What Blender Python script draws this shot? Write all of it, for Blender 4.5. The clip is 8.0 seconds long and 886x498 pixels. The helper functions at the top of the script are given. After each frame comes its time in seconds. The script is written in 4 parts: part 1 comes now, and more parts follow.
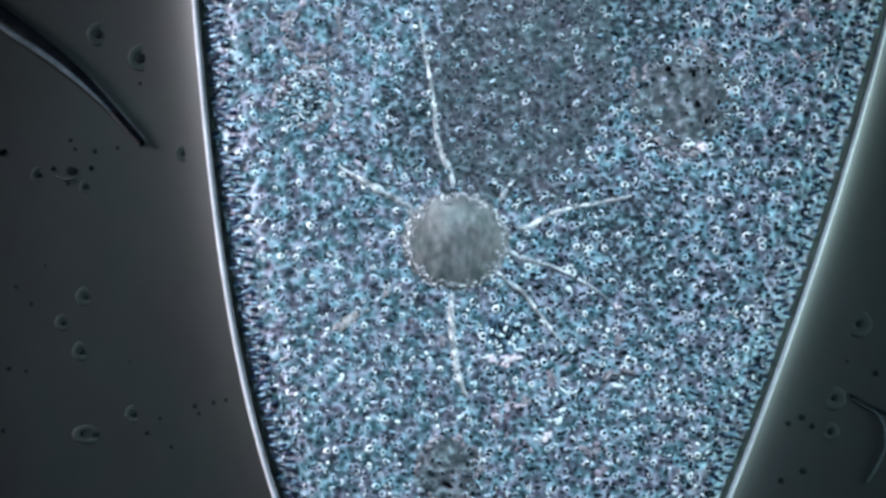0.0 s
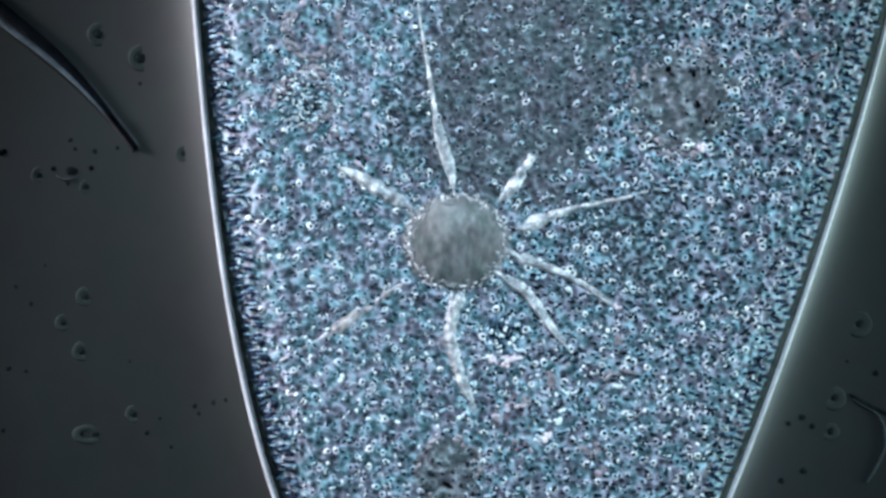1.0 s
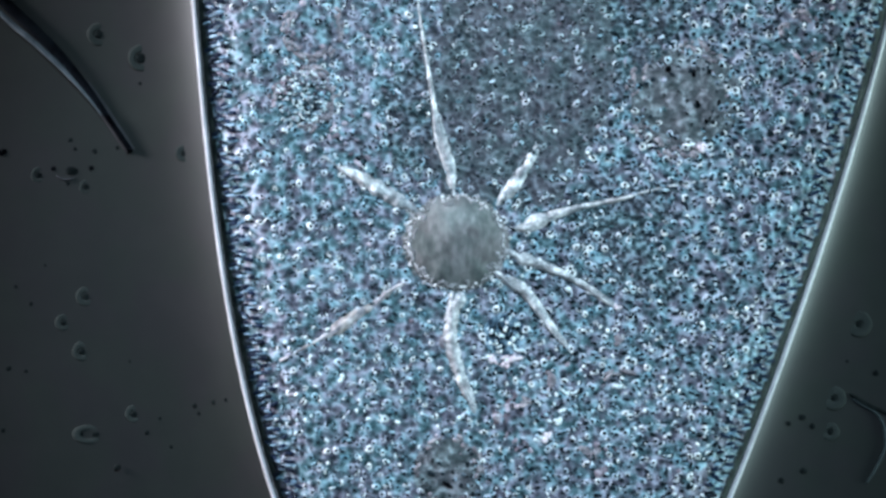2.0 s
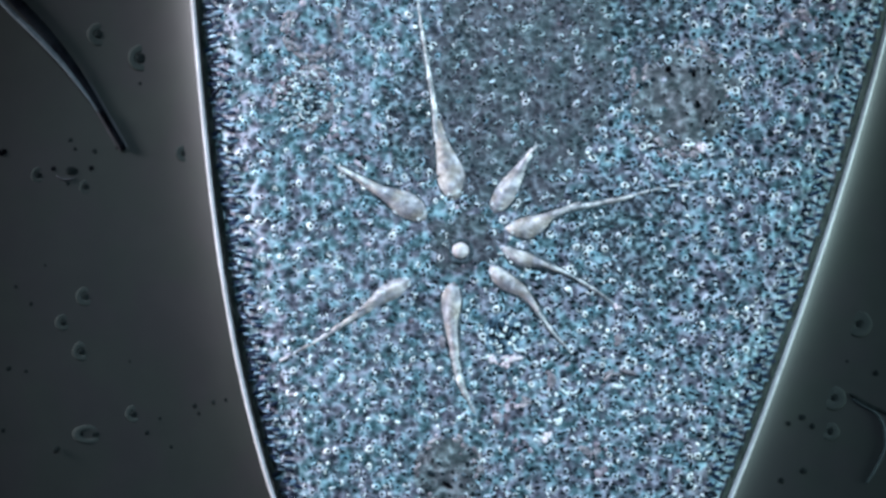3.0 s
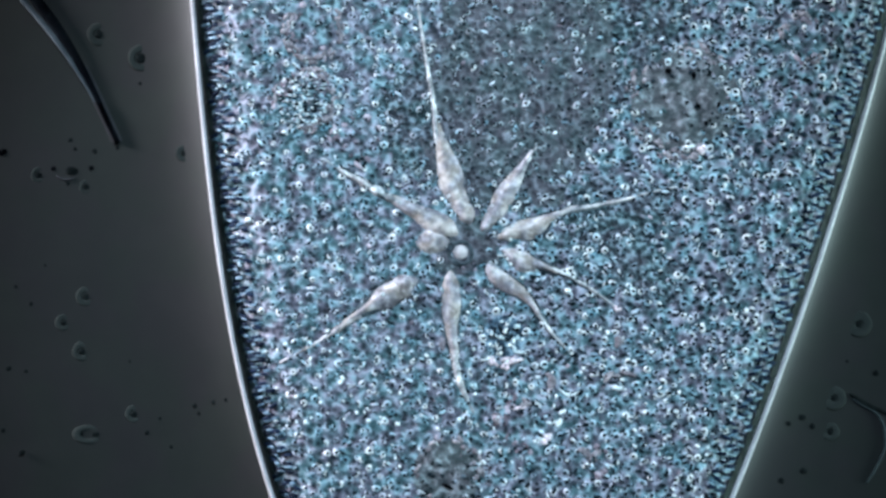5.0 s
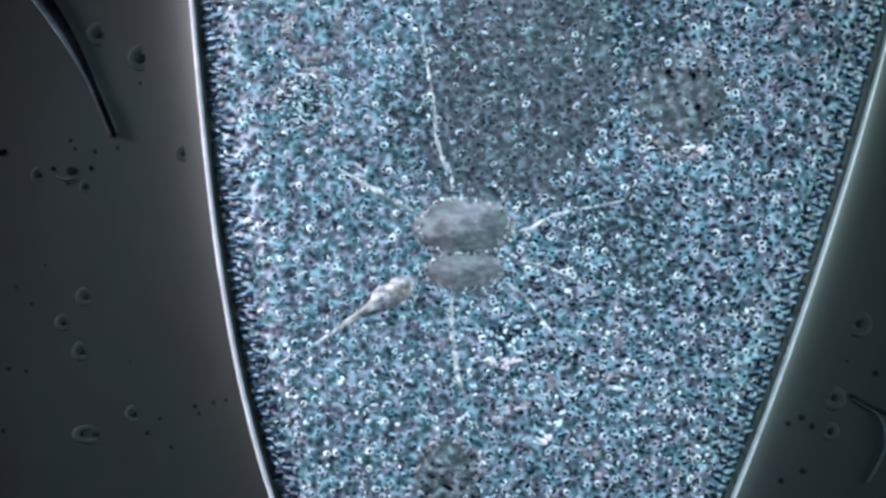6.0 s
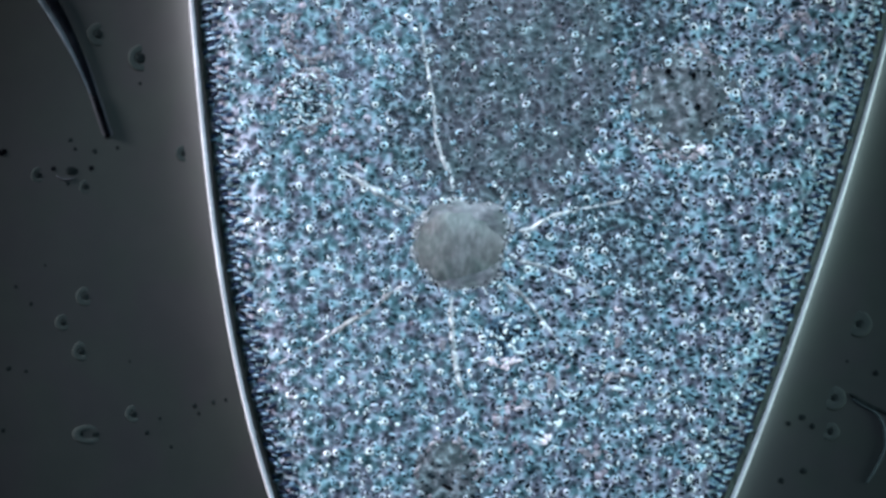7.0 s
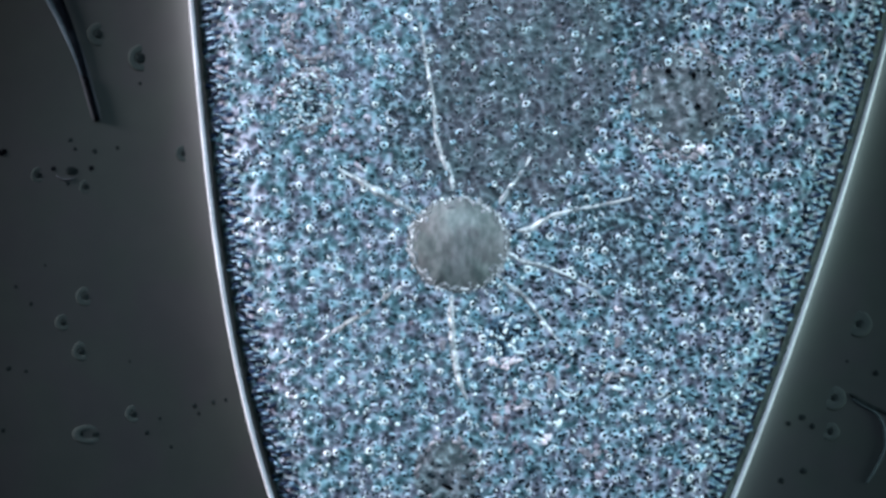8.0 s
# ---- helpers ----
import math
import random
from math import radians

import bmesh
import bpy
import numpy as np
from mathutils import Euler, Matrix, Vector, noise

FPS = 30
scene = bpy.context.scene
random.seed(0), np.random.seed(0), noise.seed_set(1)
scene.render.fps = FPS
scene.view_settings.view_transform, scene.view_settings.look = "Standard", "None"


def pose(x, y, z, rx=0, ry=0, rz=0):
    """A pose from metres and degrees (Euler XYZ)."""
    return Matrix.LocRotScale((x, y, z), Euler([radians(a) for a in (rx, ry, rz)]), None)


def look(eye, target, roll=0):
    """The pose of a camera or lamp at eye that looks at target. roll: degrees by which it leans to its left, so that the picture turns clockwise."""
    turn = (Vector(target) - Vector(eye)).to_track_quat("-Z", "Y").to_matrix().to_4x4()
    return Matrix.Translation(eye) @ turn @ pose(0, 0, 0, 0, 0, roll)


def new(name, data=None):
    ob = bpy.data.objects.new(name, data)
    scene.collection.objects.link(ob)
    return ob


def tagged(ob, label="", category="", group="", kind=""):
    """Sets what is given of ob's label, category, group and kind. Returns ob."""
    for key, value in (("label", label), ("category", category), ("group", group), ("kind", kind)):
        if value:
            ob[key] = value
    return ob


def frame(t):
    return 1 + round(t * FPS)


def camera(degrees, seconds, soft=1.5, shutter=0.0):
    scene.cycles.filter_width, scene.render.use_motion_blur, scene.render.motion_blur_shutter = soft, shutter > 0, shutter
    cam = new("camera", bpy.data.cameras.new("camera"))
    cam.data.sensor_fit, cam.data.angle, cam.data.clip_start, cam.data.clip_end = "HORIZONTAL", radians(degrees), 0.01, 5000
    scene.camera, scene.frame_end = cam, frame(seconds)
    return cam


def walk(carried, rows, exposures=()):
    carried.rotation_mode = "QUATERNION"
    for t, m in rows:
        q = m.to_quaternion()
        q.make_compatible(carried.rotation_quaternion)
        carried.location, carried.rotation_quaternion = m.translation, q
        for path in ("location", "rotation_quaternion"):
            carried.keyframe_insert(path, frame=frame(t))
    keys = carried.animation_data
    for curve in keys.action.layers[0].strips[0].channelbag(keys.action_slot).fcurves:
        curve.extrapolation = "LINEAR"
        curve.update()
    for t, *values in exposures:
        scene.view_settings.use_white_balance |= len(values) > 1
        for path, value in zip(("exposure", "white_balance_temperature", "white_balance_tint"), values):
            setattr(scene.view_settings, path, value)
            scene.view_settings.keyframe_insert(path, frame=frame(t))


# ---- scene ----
# Model scale: one centimetre stands for one micrometre of the specimen.
# Plan units: fifteen to the micrometre, u to the right and v towards the posterior end.
U = 1 / 1500
TOP = 0.08                     # upper surface of the cell over the slide
EYE = 0.52267 / math.tan(radians(10))
cam = camera(20, 8.0, soft=3.2)
walk(cam, [(0.0, pose(0, 0, TOP + EYE)), (8.0, pose(0, 0, TOP + EYE))])

# ---- light: a dark microscope stage, its lamp above and two added low side lamps ----
world = bpy.data.worlds.new("dark_stage")
scene.world = world
world.use_nodes = True
world.node_tree.nodes["Background"].inputs[0].default_value = (0.55, 0.75, 1.0, 1)
world.node_tree.nodes["Background"].inputs[1].default_value = 0.03


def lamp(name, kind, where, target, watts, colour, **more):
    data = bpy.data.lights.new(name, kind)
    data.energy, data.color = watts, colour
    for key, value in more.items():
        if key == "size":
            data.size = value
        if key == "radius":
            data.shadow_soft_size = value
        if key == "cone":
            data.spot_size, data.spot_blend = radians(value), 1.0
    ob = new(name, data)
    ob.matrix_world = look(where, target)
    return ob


lamp("illuminator", "SPOT", (0.2, 2.0, 2.7), (0.0, -0.13, 0), 597, (0.635, 0.90, 1.07), radius=0.05, cone=25)
# The stage has no side lamps; these are added for relief and bright rims.
lamp("added_lamp_west", "AREA", (-6, 2.2, 0.30), (0, 0, 0), 1260, (0.91, 0.92, 1.0), size=1.2)
lamp("added_lamp_east", "AREA", (6, -1.1, 0.5), (0, 0, 0), 485, (0.64, 0.93, 0.96), size=1.2)


# ---- materials ----
def material(name, stops, scale=120.0, rough=0.55, island=0.0, object_random=0.0, bump=0.0, fine=600.0,
             gloss=0.3, coat=0.0, stretch=(1, 1, 1), warp=0.0, second=None, patches=28.0, cells=0.0, net=120.0, drift=0.0):
    """Colour ramp driven by two scales of noise, by the island and by the object."""
    m = bpy.data.materials.new(name)
    m.use_nodes = True
    n, link = m.node_tree.nodes, m.node_tree.links.new
    b = n["Principled BSDF"]
    b.inputs["Roughness"].default_value = rough
    b.inputs["Specular IOR Level"].default_value = gloss
    b.inputs["Coat Weight"].default_value = coat
    geo, co = n.new("ShaderNodeNewGeometry"), n.new("ShaderNodeMapping")
    co.inputs["Scale"].default_value = stretch
    link(geo.outputs["Position"], co.inputs["Vector"])
    a, f = n.new("ShaderNodeTexNoise"), n.new("ShaderNodeTexNoise")
    for tex, s, d in ((a, scale, 3.0), (f, fine, 2.0)):
        tex.inputs["Scale"].default_value, tex.inputs["Detail"].default_value = s, d
        tex.inputs["Distortion"].default_value = warp
        link(co.outputs["Vector"], tex.inputs["Vector"])

    def maths(op, x, y):
        k = n.new("ShaderNodeMath")
        k.operation = op
        for i, v in enumerate((x, y)):
            if isinstance(v, (int, float)):
                k.inputs[i].default_value = v
            else:
                link(v, k.inputs[i])
        return k.outputs[0]

    value = maths("ADD", maths("MULTIPLY", maths("SUBTRACT", a.outputs["Fac"], 0.5), 1.5),
                  maths("MULTIPLY", maths("SUBTRACT", f.outputs["Fac"], 0.5), 0.9))
    value = maths("ADD", value, 0.5)
    if cells:
        wobble, cell_tex = n.new("ShaderNodeVectorMath"), n.new("ShaderNodeTexVoronoi")
        wobble.operation = "MULTIPLY_ADD"
        wobble.inputs[1].default_value = (0.006, 0.006, 0.006)
        link(a.outputs["Color"], wobble.inputs[0])
        link(geo.outputs["Position"], wobble.inputs[2])
        cell_tex.inputs["Scale"].default_value = net
        cell_tex.feature = "SMOOTH_F1"
        cell_tex.inputs["Smoothness"].default_value = 0.35
        link(wobble.outputs[0], cell_tex.inputs["Vector"])
        pits = maths("MULTIPLY", maths("SUBTRACT", cell_tex.outputs["Distance"], 0.42), cells)
        value = maths("ADD", maths("ADD", maths("MULTIPLY", maths("SUBTRACT", value, 0.5), 0.75), 0.5), pits)
    if drift:
        broad = n.new("ShaderNodeTexNoise")
        broad.inputs["Scale"].default_value, broad.inputs["Detail"].default_value = 11.0, 3.0
        link(geo.outputs["Position"], broad.inputs["Vector"])
        value = maths("ADD", value, maths("MULTIPLY", maths("SUBTRACT", broad.outputs["Fac"], 0.5), drift))
    if island:
        value = maths("ADD", maths("MULTIPLY", value, 1 - island),
                      maths("MULTIPLY", geo.outputs["Random Per Island"], island))
    if object_random:
        info = n.new("ShaderNodeObjectInfo")
        value = maths("ADD", maths("MULTIPLY", value, 1 - object_random),
                      maths("MULTIPLY", info.outputs["Random"], object_random))
    ramp = n.new("ShaderNodeValToRGB")
    while len(ramp.color_ramp.elements) < len(stops):
        ramp.color_ramp.elements.new(0.5)
    for e, (at, colour) in zip(ramp.color_ramp.elements, stops):
        e.position, e.color = at, (*colour, 1)
    link(value, ramp.inputs["Fac"])
    colour_out = ramp.outputs["Color"]
    if second:
        other = n.new("ShaderNodeValToRGB")
        while len(other.color_ramp.elements) < len(second):
            other.color_ramp.elements.new(0.5)
        for e, (at, colour) in zip(other.color_ramp.elements, second):
            e.position, e.color = at, (*colour, 1)
        link(value, other.inputs["Fac"])
        where, spread, mix = n.new("ShaderNodeTexNoise"), n.new("ShaderNodeMapRange"), n.new("ShaderNodeMix")
        where.inputs["Scale"].default_value, where.inputs["Detail"].default_value = patches, 4.0
        spread.inputs["From Min"].default_value, spread.inputs["From Max"].default_value = 0.4, 0.6
        mix.data_type = "RGBA"
        link(geo.outputs["Position"], where.inputs["Vector"])
        link(where.outputs["Fac"], spread.inputs["Value"])
        link(spread.outputs["Result"], mix.inputs["Factor"])
        link(colour_out, mix.inputs[6])
        link(other.outputs["Color"], mix.inputs[7])
        colour_out = mix.outputs[2]
    link(colour_out, b.inputs["Base Color"])
    if bump:
        k = n.new("ShaderNodeBump")
        k.inputs["Strength"].default_value, k.inputs["Distance"].default_value = bump, 0.004
        link(value if cells else maths("ADD", a.outputs["Fac"], maths("MULTIPLY", f.outputs["Fac"], 0.5)), k.inputs["Height"])
        link(k.outputs["Normal"], b.inputs["Normal"])
    return m


M_FILM = material("water_film", [(0.2, (0.0108, 0.0136, 0.0128)), (0.8, (0.0154, 0.0182, 0.0168))], 4, 0.42, fine=40, gloss=0.55,
                  second=[(0.2, (0.0122, 0.0124, 0.0138)), (0.8, (0.0170, 0.0168, 0.0180))], patches=14)
M_GLASS = material("slide_glass", [(0.2, (0.02, 0.022, 0.024)), (0.8, (0.03, 0.03, 0.03))], 3, 0.4, fine=30)
M_PLASM = material("cytoplasm", [(0.20, (0.010, 0.030, 0.037)), (0.40, (0.050, 0.105, 0.124)), (0.60, (0.096, 0.172, 0.202)), (0.88, (0.34, 0.51, 0.59))],
                   75, 0.5, bump=0.6, fine=140, warp=0.5, cells=0.85, net=115, drift=0.25, patches=60,
                   second=[(0.20, (0.018, 0.020, 0.032)), (0.40, (0.092, 0.087, 0.122)), (0.60, (0.158, 0.149, 0.198)), (0.88, (0.45, 0.44, 0.55))])
M_ECTO = material("clear_ectoplasm", [(0.2, (0.005, 0.008, 0.008)), (0.8, (0.030, 0.038, 0.036))], 60, 0.5, bump=0.3, fine=260, gloss=0.05)
M_RIM = material("pellicle", [(0.2, (0.42, 0.40, 0.43)), (0.8, (0.60, 0.575, 0.615))], 20, 0.35, fine=200)
M_RING = material("pale_halos", [(0.1, (0.11, 0.24, 0.31)), (0.35, (0.25, 0.43, 0.53)), (0.58, (0.60, 0.82, 0.94)), (0.70, (1.0, 1.0, 1.0))],
                  60, 0.4, island=0.65, fine=500, patches=60,
                  second=[(0.1, (0.20, 0.20, 0.26)), (0.35, (0.36, 0.36, 0.45)), (0.58, (0.66, 0.66, 0.78)), (0.78, (1.0, 0.98, 1.0))])
M_BLOB = material("cloudy_granules", [(0.15, (0.03, 0.08, 0.09)), (0.35, (0.10, 0.20, 0.26)), (0.6, (0.25, 0.43, 0.54)), (0.85, (0.70, 0.90, 1.0))],
                  60, 0.45, island=0.75, fine=500,
                  second=[(0.15, (0.07, 0.06, 0.08)), (0.35, (0.19, 0.17, 0.21)), (0.6, (0.38, 0.37, 0.46)), (0.85, (0.82, 0.82, 0.95))])


def single(name, like):
    """The same surface for a piece that is an object of its own: its shade is drawn by the object."""
    m = like.copy()
    m.name = name
    n, link = m.node_tree.nodes, m.node_tree.links.new
    info = n.new("ShaderNodeObjectInfo")
    for old in [k for k in m.node_tree.links if k.from_socket.name == "Random Per Island"]:
        link(info.outputs["Random"], old.to_socket)
    return m


M_DARK = material("dark_granules", [(0.2, (0.001, 0.004, 0.006)), (0.8, (0.010, 0.021, 0.031))], 60, 0.6, island=0.6, fine=500, gloss=0.08)
M_RING_ONE, M_DARK_ONE, M_BLOB_ONE = single("pale_granule", M_RING), single("dark_granule", M_DARK), single("cloudy_granule", M_BLOB)
# Bright halos beside the dark spindles, put into a pale colour.
M_TRICH = material("spindle_halos", [(0.2, (0.05, 0.10, 0.145)), (0.5, (0.11, 0.20, 0.29)), (0.8, (0.31, 0.46, 0.60))], 80, 0.4, object_random=0.5, fine=500)
M_TRICHD = material("dark_spindles", [(0.2, (0.002, 0.004, 0.010)), (0.8, (0.012, 0.024, 0.055))], 80, 0.5, object_random=0.5, fine=500, gloss=0.05)
M_NUC = material("macronucleus", [(0.2, (0.010, 0.019, 0.024)), (0.40, (0.038, 0.056, 0.066)), (0.64, (0.072, 0.094, 0.106)), (0.92, (0.19, 0.24, 0.27))], 85, 0.5, bump=0.6, fine=230,
                 warp=0.6, cells=0.75, net=125, second=[(0.2, (0.016, 0.015, 0.023)), (0.40, (0.058, 0.055, 0.074)), (0.64, (0.096, 0.093, 0.114)), (0.92, (0.22, 0.23, 0.28))], patches=30)
M_DARKER = material("darker_plasm", [(0.25, (0.002, 0.011, 0.015)), (0.42, (0.022, 0.052, 0.064)), (0.64, (0.054, 0.095, 0.110)), (0.9, (0.24, 0.35, 0.40))], 85, 0.5, bump=0.7, fine=230,
                  warp=0.5, cells=1.0, net=150, second=[(0.25, (0.010, 0.012, 0.020)), (0.42, (0.038, 0.044, 0.062)), (0.64, (0.074, 0.083, 0.108)), (0.9, (0.26, 0.30, 0.37))], patches=40)
M_VAC = material("vacuole_skin", [(0.2, (0.070, 0.079, 0.080)), (0.5, (0.116, 0.125, 0.125)), (0.8, (0.20, 0.202, 0.20))], 60, 0.45, bump=0.15, fine=150, stretch=(1, 0.5, 1),
                 second=[(0.2, (0.082, 0.073, 0.077)), (0.5, (0.134, 0.123, 0.128)), (0.8, (0.215, 0.20, 0.208))], patches=30)
M_LOBE = material("lobe_skin", [(0.2, (0.085, 0.080, 0.092)), (0.5, (0.152, 0.140, 0.158)), (0.8, (0.31, 0.28, 0.31))], 50, 0.45, bump=0.2, fine=150, stretch=(0.6, 1, 1),
                  second=[(0.2, (0.078, 0.086, 0.090)), (0.5, (0.136, 0.145, 0.150)), (0.8, (0.27, 0.28, 0.29))], patches=30)
M_PAD = material("pale_pad", [(0.2, (0.125, 0.122, 0.13)), (0.5, (0.21, 0.20, 0.212)), (0.8, (0.38, 0.36, 0.385))], 70, 0.45, object_random=0.7, bump=0.2, fine=260)
M_BEAD = material("vacuole_bead", [(0.2, (0.20, 0.185, 0.195)), (0.5, (0.42, 0.40, 0.42)), (0.8, (0.85, 0.80, 0.82))], 60, 0.45, object_random=0.75, fine=300)
M_AMP = material("ampulla_skin", [(0.22, (0.185, 0.172, 0.20)), (0.5, (0.35, 0.322, 0.365)), (0.78, (0.67, 0.625, 0.69))], 58, 0.4, bump=0.22, fine=150, warp=0.4,
                 second=[(0.22, (0.20, 0.165, 0.155)), (0.5, (0.375, 0.315, 0.30)), (0.78, (0.66, 0.58, 0.565))], patches=55)
M_NECK = material("neck_skin", [(0.22, (0.11, 0.10, 0.12)), (0.5, (0.24, 0.218, 0.25)), (0.78, (0.50, 0.46, 0.51))], 75, 0.4, bump=0.4, fine=170, warp=0.5,
                  second=[(0.22, (0.13, 0.105, 0.105)), (0.5, (0.27, 0.225, 0.225)), (0.78, (0.50, 0.44, 0.44))], patches=55)
M_LIP = material("ampulla_lip", [(0.2, (0.36, 0.37, 0.40)), (0.8, (0.78, 0.79, 0.82))], 60, 0.35, fine=200)
# Shade beside sacs and canals, put into a dark colour; the collar shares it.
M_SHADE = material("surround_shade", [(0.25, (0.012, 0.02, 0.026)), (0.75, (0.105, 0.13, 0.155))], 90, 0.5, bump=0.5, fine=260, gloss=0.1)
M_CANAL = material("canal_skin", [(0.2, (0.17, 0.18, 0.20)), (0.5, (0.40, 0.41, 0.44)), (0.78, (0.92, 0.90, 0.93))], 60, 0.45, bump=0.4, fine=190, warp=0.5,
                   second=[(0.2, (0.18, 0.17, 0.185)), (0.5, (0.42, 0.40, 0.42)), (0.78, (0.90, 0.86, 0.87))], patches=40)
M_PORE = material("pore_plug", [(0.2, (0.44, 0.38, 0.40)), (0.5, (0.62, 0.55, 0.57)), (0.8, (0.80, 0.72, 0.72))], 55, 0.35, bump=0.2, fine=200)
M_FOOD = material("food_vacuole", [(0.22, (0.022, 0.032, 0.036)), (0.43, (0.062, 0.076, 0.084)), (0.58, (0.114, 0.130, 0.142)), (0.8, (0.33, 0.39, 0.42))], 75, 0.45, bump=0.5, fine=170,
                  warp=0.6, cells=0.4, net=85, second=[(0.22, (0.026, 0.027, 0.034)), (0.43, (0.070, 0.069, 0.081)), (0.58, (0.127, 0.120, 0.136)), (0.8, (0.35, 0.34, 0.38))], patches=35)
M_FLECK = material("glint", [(0.1, (0.34, 0.50, 0.55)), (0.4, (0.85, 0.92, 0.96)), (0.8, (1.0, 1.0, 1.0))], 90, 0.3, island=0.6, fine=300)
M_GLINT = single("glittering_grain", M_FLECK)
M_PINK = material("pinkish_vacuole_wall", [(0.2, (0.11, 0.096, 0.114)), (0.5, (0.23, 0.198, 0.226)), (0.85, (0.50, 0.44, 0.475))], 110, 0.45, island=0.4, bump=0.3, fine=300)
M_ROSY = material("rosy_granules", [(0.15, (0.11, 0.085, 0.107)), (0.5, (0.27, 0.205, 0.25)), (0.9, (0.72, 0.59, 0.67))], 110, 0.45, island=0.6, fine=300)
M_ROSE = single("rosy_grain", M_ROSY)
M_DIM = material("dim_halos", [(0.15, (0.05, 0.075, 0.09)), (0.5, (0.19, 0.24, 0.265)), (0.85, (0.62, 0.74, 0.78))], 60, 0.45, island=0.7, fine=500, patches=40,
                 second=[(0.15, (0.07, 0.066, 0.088)), (0.5, (0.19, 0.185, 0.22)), (0.85, (0.50, 0.50, 0.58))])
M_DIM_ONE = single("dim_granule", M_DIM)
M_DEEP = material("deep_blue_plasm", [(0.25, (0.004, 0.014, 0.030)), (0.42, (0.032, 0.066, 0.106)), (0.62, (0.080, 0.138, 0.195)), (0.88, (0.34, 0.48, 0.60))], 85, 0.5, bump=0.7, fine=230, warp=0.5, cells=0.9, net=120)
M_CRYS = material("pink_crystal", [(0.2, (0.70, 0.48, 0.55)), (0.8, (1.0, 0.88, 0.92))], 90, 0.3, island=0.4, fine=300)
M_WHITE = material("white_crystal", [(0.2, (0.7, 0.8, 0.86)), (0.8, (1.0, 1.0, 1.0))], 90, 0.3, island=0.4, fine=300)
M_BLACK = material("dark_bacterium", [(0.2, (0.001, 0.001, 0.0015)), (0.8, (0.004, 0.0045, 0.006))], 60, 0.7, fine=300, gloss=0.0)
M_SHEATH = material("grey_sheath", [(0.2, (0.003, 0.0035, 0.005)), (0.8, (0.010, 0.012, 0.015))], 30, 0.7, fine=200, gloss=0.0)
M_MURK = material("murky_bacterium", [(0.2, (0.006, 0.0075, 0.008)), (0.8, (0.015, 0.018, 0.018))], 150, 0.7, fine=400, gloss=0.0)
M_FRINGE = material("shaft_fringe", [(0.2, (0.065, 0.080, 0.094)), (0.8, (0.14, 0.16, 0.18))], 30, 0.7, fine=200, gloss=0.0)
M_PALE = material("pale_filament", [(0.2, (0.034, 0.042, 0.046)), (0.8, (0.062, 0.074, 0.078))], 30, 0.7, fine=200, gloss=0.0)
# Halo light round bacteria, put into pale colours; the second also colours a filament.
M_HALO = material("optical_halo", [(0.2, (0.031, 0.036, 0.035)), (0.8, (0.041, 0.046, 0.044))], 60, 0.7, fine=300, gloss=0.0)
M_HALO_STRAND = material("pale_halo_strand", [(0.2, (0.043, 0.043, 0.048)), (0.8, (0.060, 0.060, 0.067))], 40, 0.7, fine=200, gloss=0.0)


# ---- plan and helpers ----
def at(u, v, h):
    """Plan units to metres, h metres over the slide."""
    k = U * (TOP + EYE - h) / EYE
    return Vector(((u - 784) * k, (441 - v) * k, h))


def half_width(v):
    s = 1 - (max(0, -100 - v) / 1400) ** 2
    return math.sqrt(max(0.0, (383605 - 200.15 * v - 0.05736 * v * v) * s))


def middle(v):
    x = min(max(v, -300), 1100)
    return 960.4 - 0.07789 * x - 5.881e-5 * x * x + 6.098e-8 * x ** 3 - 0.03 * (v - x)


def edge(v, side):
    return middle(v) + side * half_width(v) + (6 if side < 0 else -2)


SHOULDER = 105


def surface(u, v):
    """Height of the cell's upper surface."""
    d = min(u - edge(v, -1), edge(v, 1) - u) * 0.97
    d = min(max(d / SHOULDER, 0.0), 1.0)
    return 0.022 + (TOP - 0.022) * math.sqrt(max(0.0, 1 - (1 - d) ** 2))


def mesh_of(name, verts, faces, mat, smooth=True):
    me = bpy.data.meshes.new(name)
    me.from_pydata([tuple(p) for p in verts], [], faces)
    me.materials.append(mat)
    if smooth:
        me.polygons.foreach_set("use_smooth", [True] * len(me.polygons))
    me.update()
    return me


def part(name, me, parent, label="", kind=""):
    ob = new(name, me)
    ob.parent = parent
    return tagged(ob, label, kind=kind)


def thing(name, where=None, label="", category="", group=""):
    ob = new(name)
    ob.empty_display_size = 0.02
    if where is not None:
        ob.location = where
    return tagged(ob, label, category, group)


def grid_faces(rows, cols, wrap=False):
    out = []
    for i in range(rows - 1):
        for j in range(cols if wrap else cols - 1):
            k = (j + 1) % cols
            out.append((i * cols + j, i * cols + k, (i + 1) * cols + k, (i + 1) * cols + j))
    return out


def tube(points, radii, sides=8, flat=1.0):
    """Closed tube along a level path, its section squashed by flat."""
    verts, n = [], len(points)
    for i, p in enumerate(points):
        d = (points[min(i + 1, n - 1)] - points[max(i - 1, 0)]).normalized()
        side = Vector((-d.y, d.x, 0)).normalized()
        up = d.cross(side) * -1 if d.cross(side).z < 0 else d.cross(side)
        for j in range(sides):
            a = 2 * math.pi * j / sides
            verts.append(p + side * radii[i] * math.cos(a) + up * radii[i] * flat * math.sin(a))
    faces = grid_faces(n, sides, True)
    verts += [points[0], points[-1]]
    for j in range(sides):
        k = (j + 1) % sides
        faces.append((n * sides, k, j))
        faces.append((n * sides + 1, (n - 1) * sides + j, (n - 1) * sides + k))
    return verts, faces


